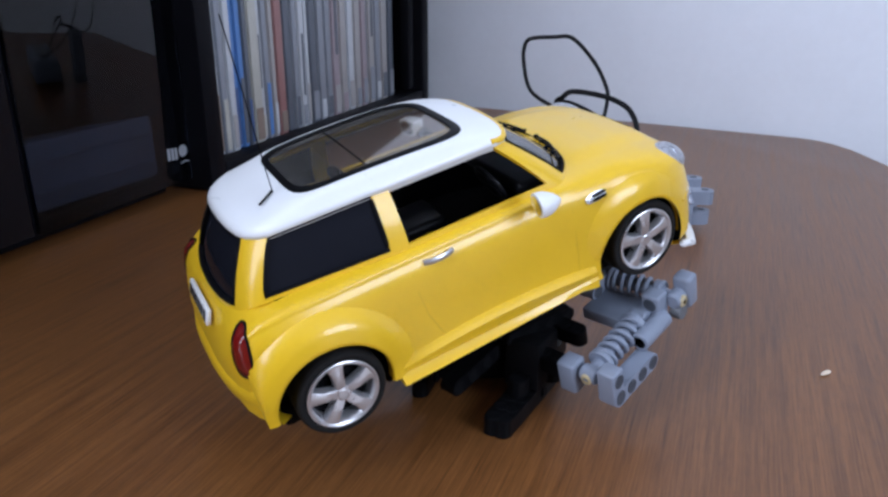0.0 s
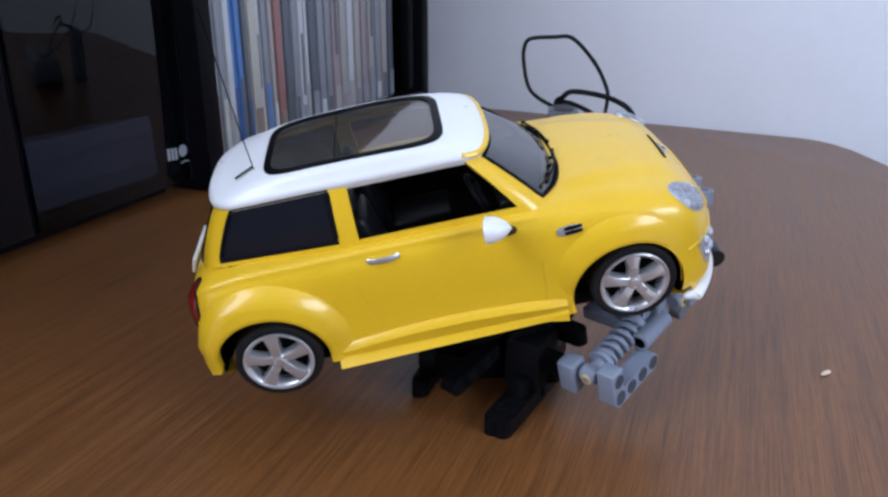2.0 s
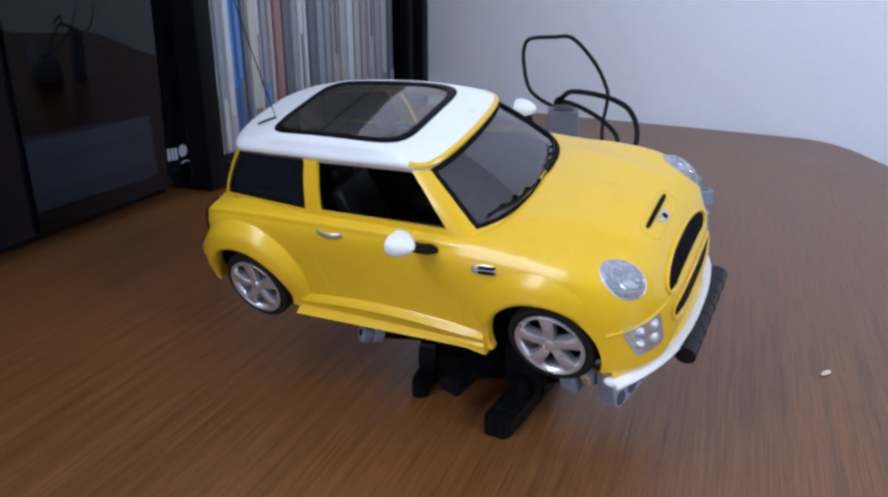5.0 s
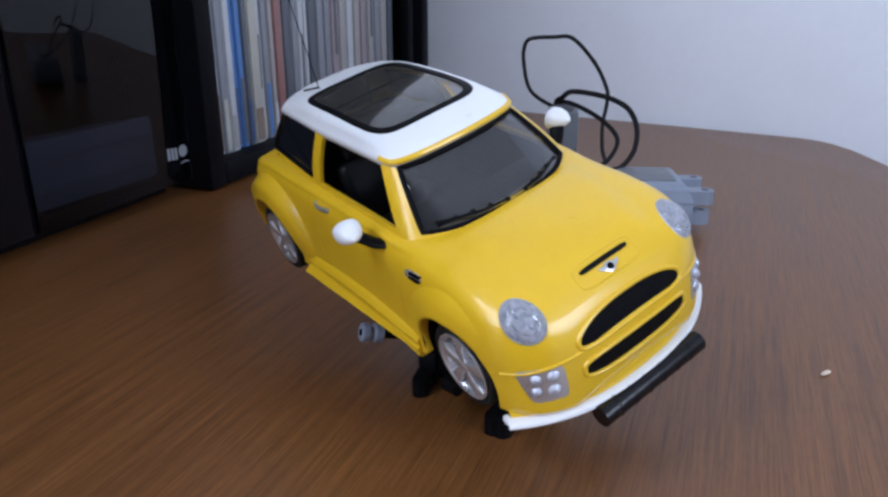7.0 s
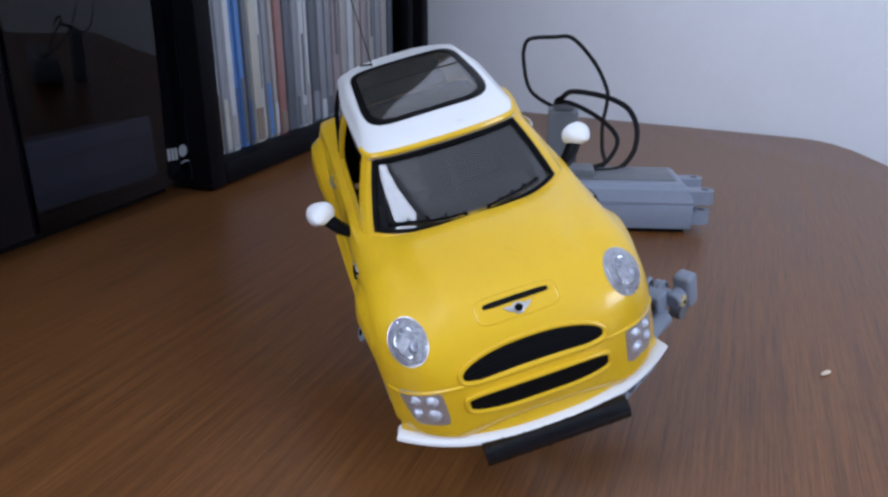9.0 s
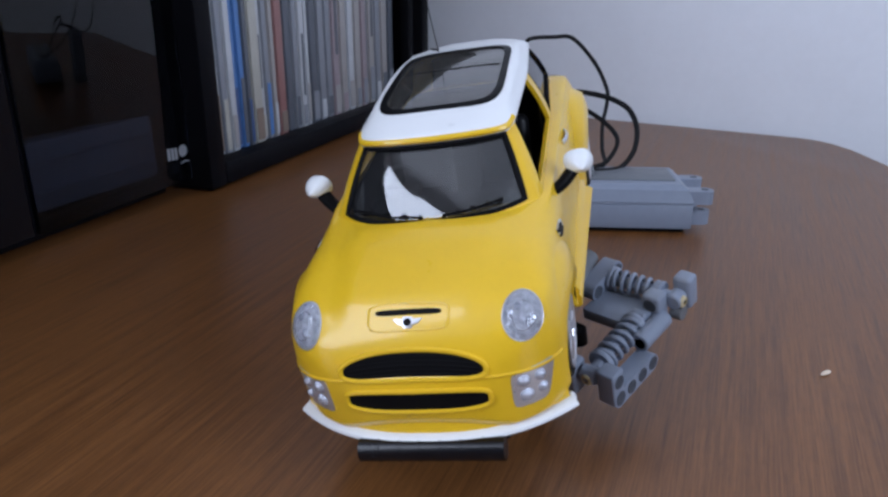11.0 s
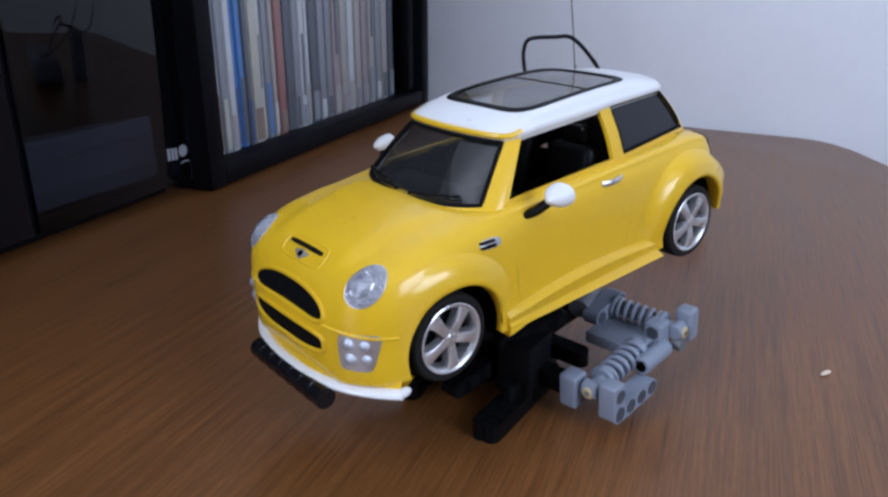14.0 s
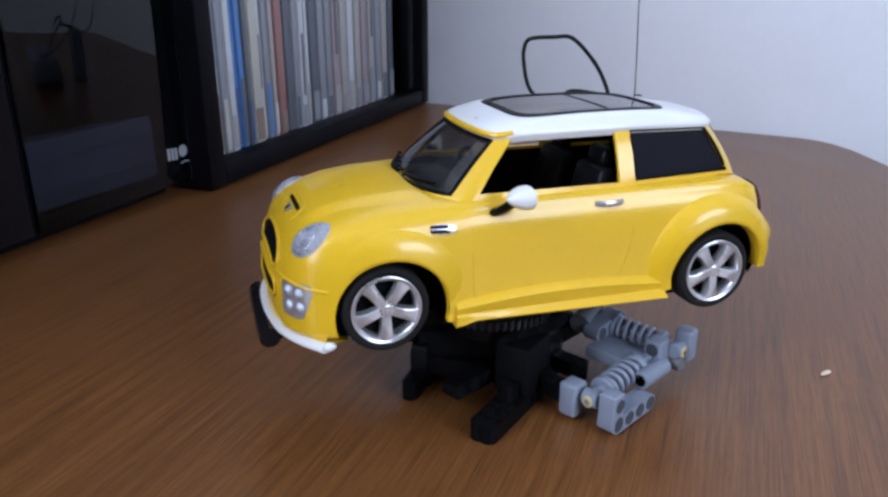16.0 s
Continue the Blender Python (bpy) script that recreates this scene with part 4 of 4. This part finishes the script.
def beam(name, p, q, up, material, parent, thick=0.0076, half=0.0037, holes=0, label="", off=Vector((0, 0, 0))):
    """A rounded studless beam from hole p to hole q; holes are dark discs facing along up, their shade in the colour.
    """
    m, n = frame_of(Vector(p) - off, Vector(q) - off, up)
    bm = bmesh.new()
    prism(bm, stadium(n, half), -thick / 2, thick / 2, m)
    es = [e for e in bm.edges if len(e.link_faces) == 2 and e.calc_face_angle(0) > 1.2]
    bmesh.ops.bevel(bm, geom=es, offset=0.0004, segments=2, profile=0.5, affect="EDGES")
    ob = part(name, bm, material, parent, label)
    for k in range(holes):
        x = n * k / max(1, holes - 1)
        for s in (1, -1):
            bm = bmesh.new()
            lathe(bm, ((0.0031, 0.0), (0.0030, 0.00025), (0.0024, 0.00025), (0.0022, 0.0001), (0.0, 0.0001)), m @ pose(x, 0, s * thick / 2, 0 if s > 0 else 180), 18)
            part("pin_hole", bm, MATT_BLACK if material is BLACK else HOLE_SHADE, ob)
    return ob


# dark colour paints the inner shade of holes onto shallow raised discs
HOLE_SHADE = mat("painted_hole_shade", (0.06, 0.068, 0.085), 0.5)


def damper(p, q, up, parent, off):
    """A grey shock absorber: rod, spring coils and two eyes."""
    m, n = frame_of(Vector(p) - off, Vector(q) - off, up)
    bm = bmesh.new()
    tube(bm, [m @ Vector((x, 0, 0)) for x in (0.002, n * 0.5, n - 0.002)], 0.0028, seg=16)
    ob = part("shock_absorber", bm, GREY, parent, "grey shock absorber with a coil spring")
    bm = bmesh.new()
    turns, x0, x1 = 5.5, n * 0.24, n * 0.86
    pts = [m @ Vector((x0 + (x1 - x0) * k / 110, 0.0046 * math.cos(2 * math.pi * turns * k / 110), 0.0046 * math.sin(2 * math.pi * turns * k / 110))) for k in range(111)]
    tube(bm, pts, 0.0011, seg=8, up=m.to_3x3() @ Vector((1, 0, 0)))
    part("spring", bm, GREY, ob)
    for x in (x0 - 0.001, x1 + 0.001):
        bm = bmesh.new()
        lathe(bm, ((0, -0.0012), (0.0054, -0.0012), (0.0058, -0.0006), (0.0058, 0.0006), (0.0054, 0.0012), (0, 0.0012)), m @ pose(x, 0, 0, 0, 90), 24)
        part("spring_seat", bm, GREY, ob)
    for x in (0.0, n):
        bm = bmesh.new()
        lathe(bm, ((0, -0.0036), (0.0030, -0.0036), (0.0036, -0.003), (0.0036, 0.003), (0.0030, 0.0036), (0, 0.0036)), m @ pose(x, 0, 0, 90), 20)
        part("eye", bm, GREY, ob)
    return ob


# hinge of the tilting frame; local x rises away from the hinge, local y runs along it
HINGE = Vector((-0.0227, 0.2968, 0.0109))
AXIS = Vector((-0.714, 0.700, 0.0)).normalized()
LEVEL = pose(*HINGE, 0, 0, 45.57)
FULL = 16.8


def tilting_frame():
    ob = thing("tilting_frame", "grey and black brick-built tilting frame with two spring dampers", "toy mechanism")
    o = Vector((0, 0, 0))
    X, Y, Z = Vector((1, 0, 0)), Vector((0, 1, 0)), Vector((0, 0, 1))
    # two-high beam in front with a row of pin holes
    beam("hole_beam", (0.0435, -0.0845, -0.0060), (0.0680, -0.0845, -0.0060), Y, GREY, ob, 0.0078, 0.0039, 4, "grey studless beam with a row of pin holes")
    bm = bmesh.new()
    box(bm, (0.0432, -0.0845, 0.0000), (0.0076, 0.0079, 0.0158), None, 0.0009, 3)
    blk = part("end_block", bm, GREY, ob)
    for z in (0.0030, -0.0052):
        bm = bmesh.new()
        lathe(bm, ((0.0030, 0.0), (0.0029, 0.00025), (0.0024, 0.00025), (0.0022, 0.0001), (0.0, 0.0001)), pose(0.0434, -0.0885, z, 90), 18)
        part("pin_hole", bm, HOLE_SHADE, blk)
    # inner block
    bm = bmesh.new()
    box(bm, (0.0420, -0.0665, -0.0010), (0.0090, 0.0084, 0.0150), None, 0.0014, 3)
    part("inner_block", bm, GREY, ob)
    # lower damper and its pin
    damper((0.0425, -0.0756, 0.0020), (0.0800, -0.0756, 0.0045), Z, ob, o)
    bm = bmesh.new()
    lathe(bm, ((0.0012, 0.0), (0.0020, 0.0), (0.0026, -0.0005), (0.0026, -0.004), (0, -0.004)), pose(0.0386, -0.0756, 0.0015, 0, -90), 18)
    part("tan_pin", bm, TAN, ob)
    # sleeve beside the spring, plate and upright block behind it
    bm = bmesh.new()
    lathe(bm, ((0.0027, 0.0), (0.0037, 0.0), (0.0041, 0.0005), (0.0041, 0.0195), (0.0036, 0.0200), (0.0, 0.0200)), pose(0.0675, -0.0828, 0.0025, 0, 90), 24)
    sl = part("sleeve", bm, GREY, ob)
    bm = bmesh.new()
    lathe(bm, ((0.0028, 0.0001), (0.0027, 0.0050), (0.0, 0.0050)), pose(0.0675, -0.0828, 0.0025, 0, 90), 20)
    part("pin_hole", bm, MATT_BLACK, sl)
    bm = bmesh.new()
    box(bm, (0.0805, -0.0655, 0.0040), (0.0180, 0.0270, 0.0058), None, 0.0008)
    part("connector_plate", bm, GREY, ob)
    bm = bmesh.new()
    box(bm, (0.0878, -0.0785, 0.0068), (0.0080, 0.0085, 0.0140), None, 0.0012, 3)
    up = part("upright_block", bm, GREY, ob)
    for z in (0.0095,):
        bm = bmesh.new()
        lathe(bm, ((0.0030, 0.0), (0.0029, 0.00025), (0.0024, 0.00025), (0.0022, 0.0001), (0.0, 0.0001)), pose(0.0838, -0.0785, z, 0, -90), 18)
        part("pin_hole", bm, HOLE_SHADE, up)
    # upper damper along the hinge direction, its block and pins
    damper((0.0945, -0.0848, 0.0085), (0.0925, -0.0510, 0.0105), Z, ob, o)
    bm = bmesh.new()
    box(bm, (0.1022, -0.0850, 0.0085), (0.0078, 0.0082, 0.0155), None, 0.0018, 3)
    part("outer_block", bm, GREY, ob)
    bm = bmesh.new()
    lathe(bm, ((0.0012, 0.0), (0.0020, 0.0), (0.0027, -0.0005), (0.0027, -0.004), (0, -0.004)), pose(0.0945, -0.0889, 0.0080, 90), 18)
    part("tan_pin", bm, TAN, ob)
    bm = bmesh.new()
    lathe(bm, ((0, 0.0), (0.0034, 0.0), (0.0036, -0.0005), (0.0036, -0.005), (0, -0.005)), pose(0.0945, -0.0882, 0.0020, 90), 18)
    part("dark_pin", bm, DGREY, ob)
    beam("side_beam", (0.0820, -0.0500, 0.0095), (0.0980, -0.0500, 0.0115), Y, GREY, ob, 0.0078, 0.0041, 3)
    bm = bmesh.new()
    tube(bm, [(0.079, -0.043, 0.0120), (0.097, -0.039, 0.0150)], 0.0050, seg=20)
    part("dark_connector", bm, DGREY, ob)
    # black arms towards the hinge
    beam("black_arm", (0.0430, -0.0600, -0.0010), (0.0430, -0.0100, -0.0010), Z, BLACK, ob, 0.0074, 0.0037, 7)
    beam("black_arm", (0.0880, -0.0300, 0.0060), (0.0880, -0.0060, 0.0060), Z, BLACK, ob, 0.0074, 0.0037, 5)
    beam("black_arm", (0.0080, -0.0300, 0.0020), (0.0980, -0.0300, 0.0020), Y, BLACK, ob, 0.0074, 0.0037, 11)
    beam("black_arm", (0.0620, -0.0560, 0.0000), (0.0620, -0.0100, 0.0000), Z, BLACK, ob, 0.0074, 0.0037, 7)
    return ob


def stand_base():
    ob = thing("stand_base", "black brick-built base with beam feet on the table", "toy stand", m=Matrix())
    up = (0, 0, 1)
    side = (0.93, -0.37, 0)
    beam("foot", (0.0202, 0.2690, 0.0041), (0.0480, 0.3180, 0.0041), up, BLACK, ob, 0.0076, 0.0038, 8)
    beam("foot", (0.0240, 0.2672, 0.0039), (0.0520, 0.3160, 0.0039), up, BLACK, ob, 0.0076, 0.0038, 8)
    beam("foot_top", (0.0310, 0.2850, 0.0118), (0.0545, 0.3260, 0.0118), up, BLACK, ob, 0.0076, 0.0038, 5)
    beam("foot", (-0.0105, 0.2985, 0.0041), (0.0060, 0.3560, 0.0041), up, BLACK, ob, 0.0076, 0.0038, 7)
    beam("cross_beam", (-0.008, 0.3120, 0.0118), (0.0480, 0.2985, 0.0118), up, BLACK, ob, 0.0076, 0.0038, 7)
    beam("cross_beam", (0.000, 0.3450, 0.0118), (0.0520, 0.3360, 0.0118), up, BLACK, ob, 0.0076, 0.0038, 6)
    beam("upright", (0.0330, 0.2995, 0.0040), (0.0330, 0.3045, 0.0240), side, BLACK, ob, 0.0076, 0.0038, 4)
    beam("upright", (0.0410, 0.2965, 0.0040), (0.0410, 0.3020, 0.0210), side, BLACK, ob, 0.0076, 0.0038, 3)
    beam("upright", (0.0010, 0.3300, 0.0040), (0.0010, 0.3330, 0.0230), side, BLACK, ob, 0.0076, 0.0038, 3)
    beam("upright", (-0.0060, 0.3100, 0.0040), (-0.0060, 0.3110, 0.0180), side, BLACK, ob, 0.0076, 0.0038, 2)
    # gearbox enlarged into a black mass standing in for shadow under the car
    bm = bmesh.new()
    box(bm, (0.0200, 0.3290, 0.0145), (0.056, 0.040, 0.0260), None, 0.0015)
    part("gearbox_shade_fill", bm, MATT_BLACK, ob)
    bm = bmesh.new()
    box(bm, (0, 0, 0.0195), (0.022, 0.016, 0.0225), pose(0.0385, 0.2990, 0, 0, 0, 60), 0.0012)
    part("upright_block", bm, MATT_BLACK, ob)
    beam("top_beam", (0.0280, 0.2960, 0.0310), (0.0530, 0.3120, 0.0345), (-0.5, 0.8, 0.1), BLACK, ob, 0.0076, 0.0038, 4)
    # axle with a grey bush on its end
    g, e = Vector((-0.0350, 0.3050, 0.0275)), Vector((0.0150, 0.3250, 0.0150))
    bm = bmesh.new()
    tube(bm, [g, e], 0.0023, seg=10)
    part("axle", bm, BLACK, ob)
    mb, _ = frame_of(g, e, (0, 0, 1))
    bm = bmesh.new()
    lathe(bm, ((0.0016, -0.002), (0.0036, -0.002), (0.0043, -0.0014), (0.0043, 0.0014), (0.0033, 0.0020), (0.0033, 0.0036), (0.0043, 0.0042), (0.0043, 0.0078), (0.0, 0.0080)), mb @ pose(0, 0, 0, 0, 90), 20)
    bush = part("bush", bm, GREY, ob, "small grey bush")
    bm = bmesh.new()
    lathe(bm, ((0.0019, -0.0021), (0.0019, -0.0012), (0.0, -0.0012)), mb @ pose(0, 0, 0, 0, 90), 12)
    part("bush_hole", bm, MATT_BLACK, bush)
    return ob


def turntable():
    """The toothed ring and front beam that turn with the car, in the car's own space."""
    ob = thing("turntable", "dark toothed turntable ring with a beam, under the car", "turntable")
    bm = bmesh.new()
    m = pose(0.20 * CS, 0, -0.115 * CS)
    rows = []
    teeth = 56
    for k in range(teeth * 4):
        a = 2 * math.pi * k / (teeth * 4)
        r = 0.0280 if k % 4 in (0, 1) else 0.0263
        rows.append([m @ Vector((rr * math.cos(a), rr * math.sin(a), z)) for rr, z in ((0.018, -0.002), (r, -0.002), (r, 0.002), (0.018, 0.002))])
    grid(bm, rows, close_u=True, close_v=True)
    part("gear_ring", bm, BLACKISH, ob, smooth=False)
    bm = bmesh.new()
    lathe(bm, ((0, 0.0105), (0.0175, 0.0105), (0.0185, 0.0095), (0.0185, -0.003), (0, -0.003)), m, 40)
    part("hub", bm, MATT_BLACK, ob)
    bm = bmesh.new()
    lathe(bm, ((0, -0.0025), (0.0235, -0.0025), (0.0245, -0.0035), (0.0245, -0.0085), (0.0235, -0.0095), (0.012, -0.0095), (0.012, -0.016), (0, -0.016)), m, 40)
    part("turntable_base", bm, MATT_BLACK, ob)
    bm = bmesh.new()
    pts = [Vector((2.02, y, 0.040)) * CS for y in np.linspace(-0.42, 0.47, 2)]
    tube(bm, pts, 0.0040, seg=18)
    bar = part("front_bar", bm, BAR_BLACK, ob, "black round bar")
    for k in range(1, 7):
        y = (-0.42 + 0.89 * k / 7) * CS
        bm = bmesh.new()
        lathe(bm, ((0.0040, -0.0004), (0.0042, -0.0003), (0.0042, 0.0003), (0.0040, 0.0004)), pose(2.02 * CS, y, 0.040 * CS, 90), 18)
        part("ridge", bm, BAR_BLACK, bar)
    for s in (0.25, -0.15):
        bm = bmesh.new()
        box(bm, (1.2 * CS, s * CS, 0.012 * CS), (1.62 * CS, 0.13 * CS, 0.13 * CS), None, 0.0008)
        part("support_beam", bm, BLACK, ob)
    return ob


def battery_box():
    ob = thing("battery_box", "grey plastic battery box with rounded lugs lying on the table", "battery box", m=pose(0.1800, 0.5090, 0, 0, 0, -4) @ Matrix.Scale(1.08, 4))
    bm = bmesh.new()
    box(bm, (-0.048, 0.036, 0.0115), (0.088, 0.060, 0.0170), None, 0.0015)
    part("lower_shell", bm, GREY, ob)
    bm = bmesh.new()
    rows = []
    for z, i in ((0.0200, 0.000), (0.0215, 0.000), (0.0290, 0.003), (0.0318, 0.007), (0.0322, 0.012)):
        rows.append([Vector((x, y, z)) for x, y in ((-0.092 + i, 0.006 + i), (-0.004 - i, 0.006 + i), (-0.004 - i, 0.066 - i), (-0.092 + i, 0.066 - i))])
    vs = grid(bm, rows, close_v=True)
    bm.faces.new(vs[0])
    bm.faces.new(vs[-1])
    part("upper_shell", bm, GREY, ob, sharp=20)
    bm = bmesh.new()
    box(bm, (-0.046, 0.036, 0.0325), (0.064, 0.032, 0.0012), None, 0.0005)
    part("switch_plate", bm, DGREY, ob)
    bm = bmesh.new()
    box(bm, (-0.048, 0.036, 0.0018), (0.080, 0.052, 0.0034), None, 0.0005)
    part("foot_plate", bm, MATT_BLACK, ob)
    for y in (0.014, 0.046):
        for z, l in ((0.0105, 0.0085), (0.0240, 0.0100)):
            bm = bmesh.new()
            prism(bm, stadium(l, 0.0058), -0.0045, 0.0045, pose(-0.006, y, z))
            es = [e for e in bm.edges if len(e.link_faces) == 2 and e.calc_face_angle(0) > 1.2]
            bmesh.ops.bevel(bm, geom=es, offset=0.0009, segments=2, profile=0.5, affect="EDGES")
            lug = part("lug", bm, GREY, ob)
            # thin dark disc on the lug's face, coloured like a shaded hole
            bm = bmesh.new()
            lathe(bm, ((0.0024, 0.0001), (0.0024, 0.0003), (0.0, 0.0002)), pose(-0.006 + l, y, z + 0.0045), 16)
            part("lug_hole_shade", bm, HOLE_SHADE, lug)
    bm = bmesh.new()
    box(bm, (-0.076, 0.034, 0.0352), (0.018, 0.018, 0.0056), None, 0.001)
    part("plug", bm, DGREY, ob)


def receiver():
    ob = thing("receiver_box", "dark grey brick-shaped receiver standing on the table", "receiver", m=pose(0.0993, 0.636, 0, 0, 0, -8))
    bm = bmesh.new()
    box(bm, (0, 0, 0.0345), (0.025, 0.028, 0.068), None, 0.002)
    part("case", bm, DGREY, ob)
    bm = bmesh.new()
    box(bm, (0, -0.002, 0.0715), (0.017, 0.019, 0.006), None, 0.002)
    part("cap", bm, DGREY, ob)


def ribbon(name, pts, label, half=0.0017):
    ob = thing(name, label, "cable", "cables behind the car")
    bm = bmesh.new()
    tube(bm, spline(pts, 6), half, 0.0011, seg=8, up=(0, 1, 0))
    part("ribbon", bm, CABLE, ob)


def cables():
    ribbon("cable", [(0.0990, 0.6290, 0.0744), (0.0942, 0.6480, 0.0678), (0.0750, 0.6680, 0.0786), (0.0694, 0.6800, 0.1011), (0.0701, 0.6820, 0.1154), (0.0757, 0.6800, 0.1213), (0.0935, 0.6740, 0.1229), (0.1088, 0.6680, 0.1224), (0.1270, 0.6600, 0.1036), (0.1372, 0.6520, 0.0832), (0.1364, 0.6420, 0.0730), (0.1298, 0.6220, 0.0581), (0.1258, 0.5980, 0.0439), (0.1234, 0.5760, 0.0357), (0.1040, 0.5560, 0.0370)],
           "black ribbon cable standing up in a tall loop")
    ribbon("cable", [(0.101, 0.632, 0.0745), (0.090, 0.612, 0.079), (0.093, 0.604, 0.083), (0.100, 0.604, 0.0875), (0.118, 0.604, 0.0855), (0.134, 0.602, 0.081), (0.1450, 0.598, 0.074), (0.1505, 0.592, 0.061), (0.147, 0.580, 0.047),
                     (0.137, 0.570, 0.037), (0.126, 0.562, 0.0352), (0.102, 0.556, 0.0352)], "black ribbon cable arching over the battery box", 0.0021)
    ribbon("cable", [(0.097, 0.632, 0.0745), (0.090, 0.620, 0.076), (0.096, 0.604, 0.0795), (0.109, 0.600, 0.075), (0.123, 0.596, 0.067), (0.1335, 0.590, 0.057), (0.1335, 0.582, 0.049), (0.124, 0.572, 0.039), (0.112, 0.566, 0.0362), (0.102, 0.553, 0.0375)],
           "black ribbon cable curving down to its plug", 0.0018)


def crumb():
    bm = bmesh.new()
    bmesh.ops.create_icosphere(bm, subdivisions=2, radius=0.0016)
    for v in bm.verts:
        v.co = Vector((v.co.x * 2.5, v.co.y * 0.8, v.co.z * 0.5)) * (1 + 0.25 * noise.noise(v.co * 900))
    ob = part("crumb", bm, CRUMB)
    ob.matrix_world = pose(0.1795, 0.3165, 0.0007, 0, 0, 35)
    tagged(ob, "small pale crumb lying on the brown table", "crumb")


tilt = tilting_frame()
base = stand_base()
ring = turntable()
battery_box()
receiver()
cables()
crumb()

# ---- the motion ----
CAR_ROWS = (
    (0.0, 0.0010, 0.3059, 0.0453, 0.96159, 0.07372, -0.11062, 0.24013),
    (0.5, 0.0011, 0.3078, 0.0455, 0.97212, 0.08257, -0.10769, 0.19125),
    (1.0, 0.0006, 0.3094, 0.0456, 0.98044, 0.09078, -0.10440, 0.13997),
    (1.5, 0.0007, 0.3107, 0.0458, 0.98592, 0.09866, -0.10160, 0.08892),
    (2.0, 0.0006, 0.3121, 0.0462, 0.98872, 0.10642, -0.09834, 0.03794),
    (2.5, 0.0002, 0.3134, 0.0468, 0.98894, 0.11426, -0.09368, -0.01268),
    (3.0, 0.0002, 0.3147, 0.0474, 0.98666, 0.12230, -0.08786, -0.06186),
    (3.5, -0.0000, 0.3162, 0.0482, 0.98200, 0.13007, -0.08226, -0.10948),
    (4.0, 0.0002, 0.3177, 0.0486, 0.97506, 0.13844, -0.07520, -0.15631),
    (6.5, 0.0040, 0.3236, 0.0505, 0.90007, 0.14586, -0.04345, -0.40830),
    (7.0, 0.0048, 0.3233, 0.0512, 0.87885, 0.14852, -0.03874, -0.45174),
    (7.5, 0.0054, 0.3229, 0.0517, 0.85491, 0.15071, -0.03351, -0.49527),
    (8.0, 0.0065, 0.3226, 0.0523, 0.82925, 0.15186, -0.02832, -0.53711),
    (8.5, 0.0078, 0.3223, 0.0529, 0.80108, 0.15268, -0.02277, -0.57831),
    (9.0, 0.0095, 0.3220, 0.0534, 0.77092, 0.15296, -0.01677, -0.61807),
    (11.5, 0.0172, 0.3222, 0.0535, 0.58315, 0.12291, 0.01881, -0.80279),
    (12.0, 0.0207, 0.3235, 0.0529, 0.53352, 0.10374, 0.02384, -0.83906),
    (12.5, 0.0225, 0.3225, 0.0523, 0.48783, 0.10056, 0.02507, -0.86677),
    (13.0, 0.0245, 0.3226, 0.0512, 0.44302, 0.08856, 0.02377, -0.89181),
    (13.5, 0.0264, 0.3216, 0.0503, 0.39278, 0.07420, 0.02196, -0.91637),
    (14.0, 0.0287, 0.3220, 0.0487, 0.33817, 0.04710, 0.02133, -0.93966),
    (14.5, 0.0294, 0.3235, 0.0477, 0.29330, 0.03428, 0.01869, -0.95522),
    (15.0, 0.0324, 0.3234, 0.0457, 0.24629, 0.00708, 0.00875, -0.96913),
    (15.5, 0.0332, 0.3214, 0.0448, 0.19872, -0.00107, 0.00223, -0.98005),
    (16.0, 0.0330, 0.3193, 0.0443, 0.15460, -0.00295, -0.00536, -0.98796),
)
# lean of the tilting frame, in degrees about its hinge
TILT_ROWS = ((0.0, 0.0), (4.0, 0.0), (8.0, 0.0), (10.6, 0.0), (11.5, 2.0), (12.0, 4.3), (12.5, 4.4), (13.0, 6.8), (13.5, 8.3), (14.0, 11.6), (14.5, 12.5), (15.0, 17.0), (15.5, 18.0), (16.0, 18.3))


def car_pose(r):
    return Matrix.LocRotScale(Vector(r[1:4]), Quaternion(r[4:8]), None)


def motions():
    walk(toy, [(r[0], car_pose(r)) for r in CAR_ROWS])
    walk(ring, [(r[0], car_pose(r)) for r in CAR_ROWS])
    walk(tilt, [(t, LEVEL @ Matrix.Rotation(radians(a * FULL / 18.3 - FULL), 4, "Y")) for t, a in TILT_ROWS])
    # the base swings a little round the far end of its foot as the frame comes down
    pin = Matrix.Translation((0.052, 0.342, 0))
    walk(base, [(t, pin @ pose(0.0008 * a, 0.0019 * a, 0, 0, 0, a) @ pin.inverted()) for t, a in ((0.0, 0.0), (10.6, 0.0), (12.0, -1.5), (13.5, -2.2), (16.0, -2.8))])


motions()
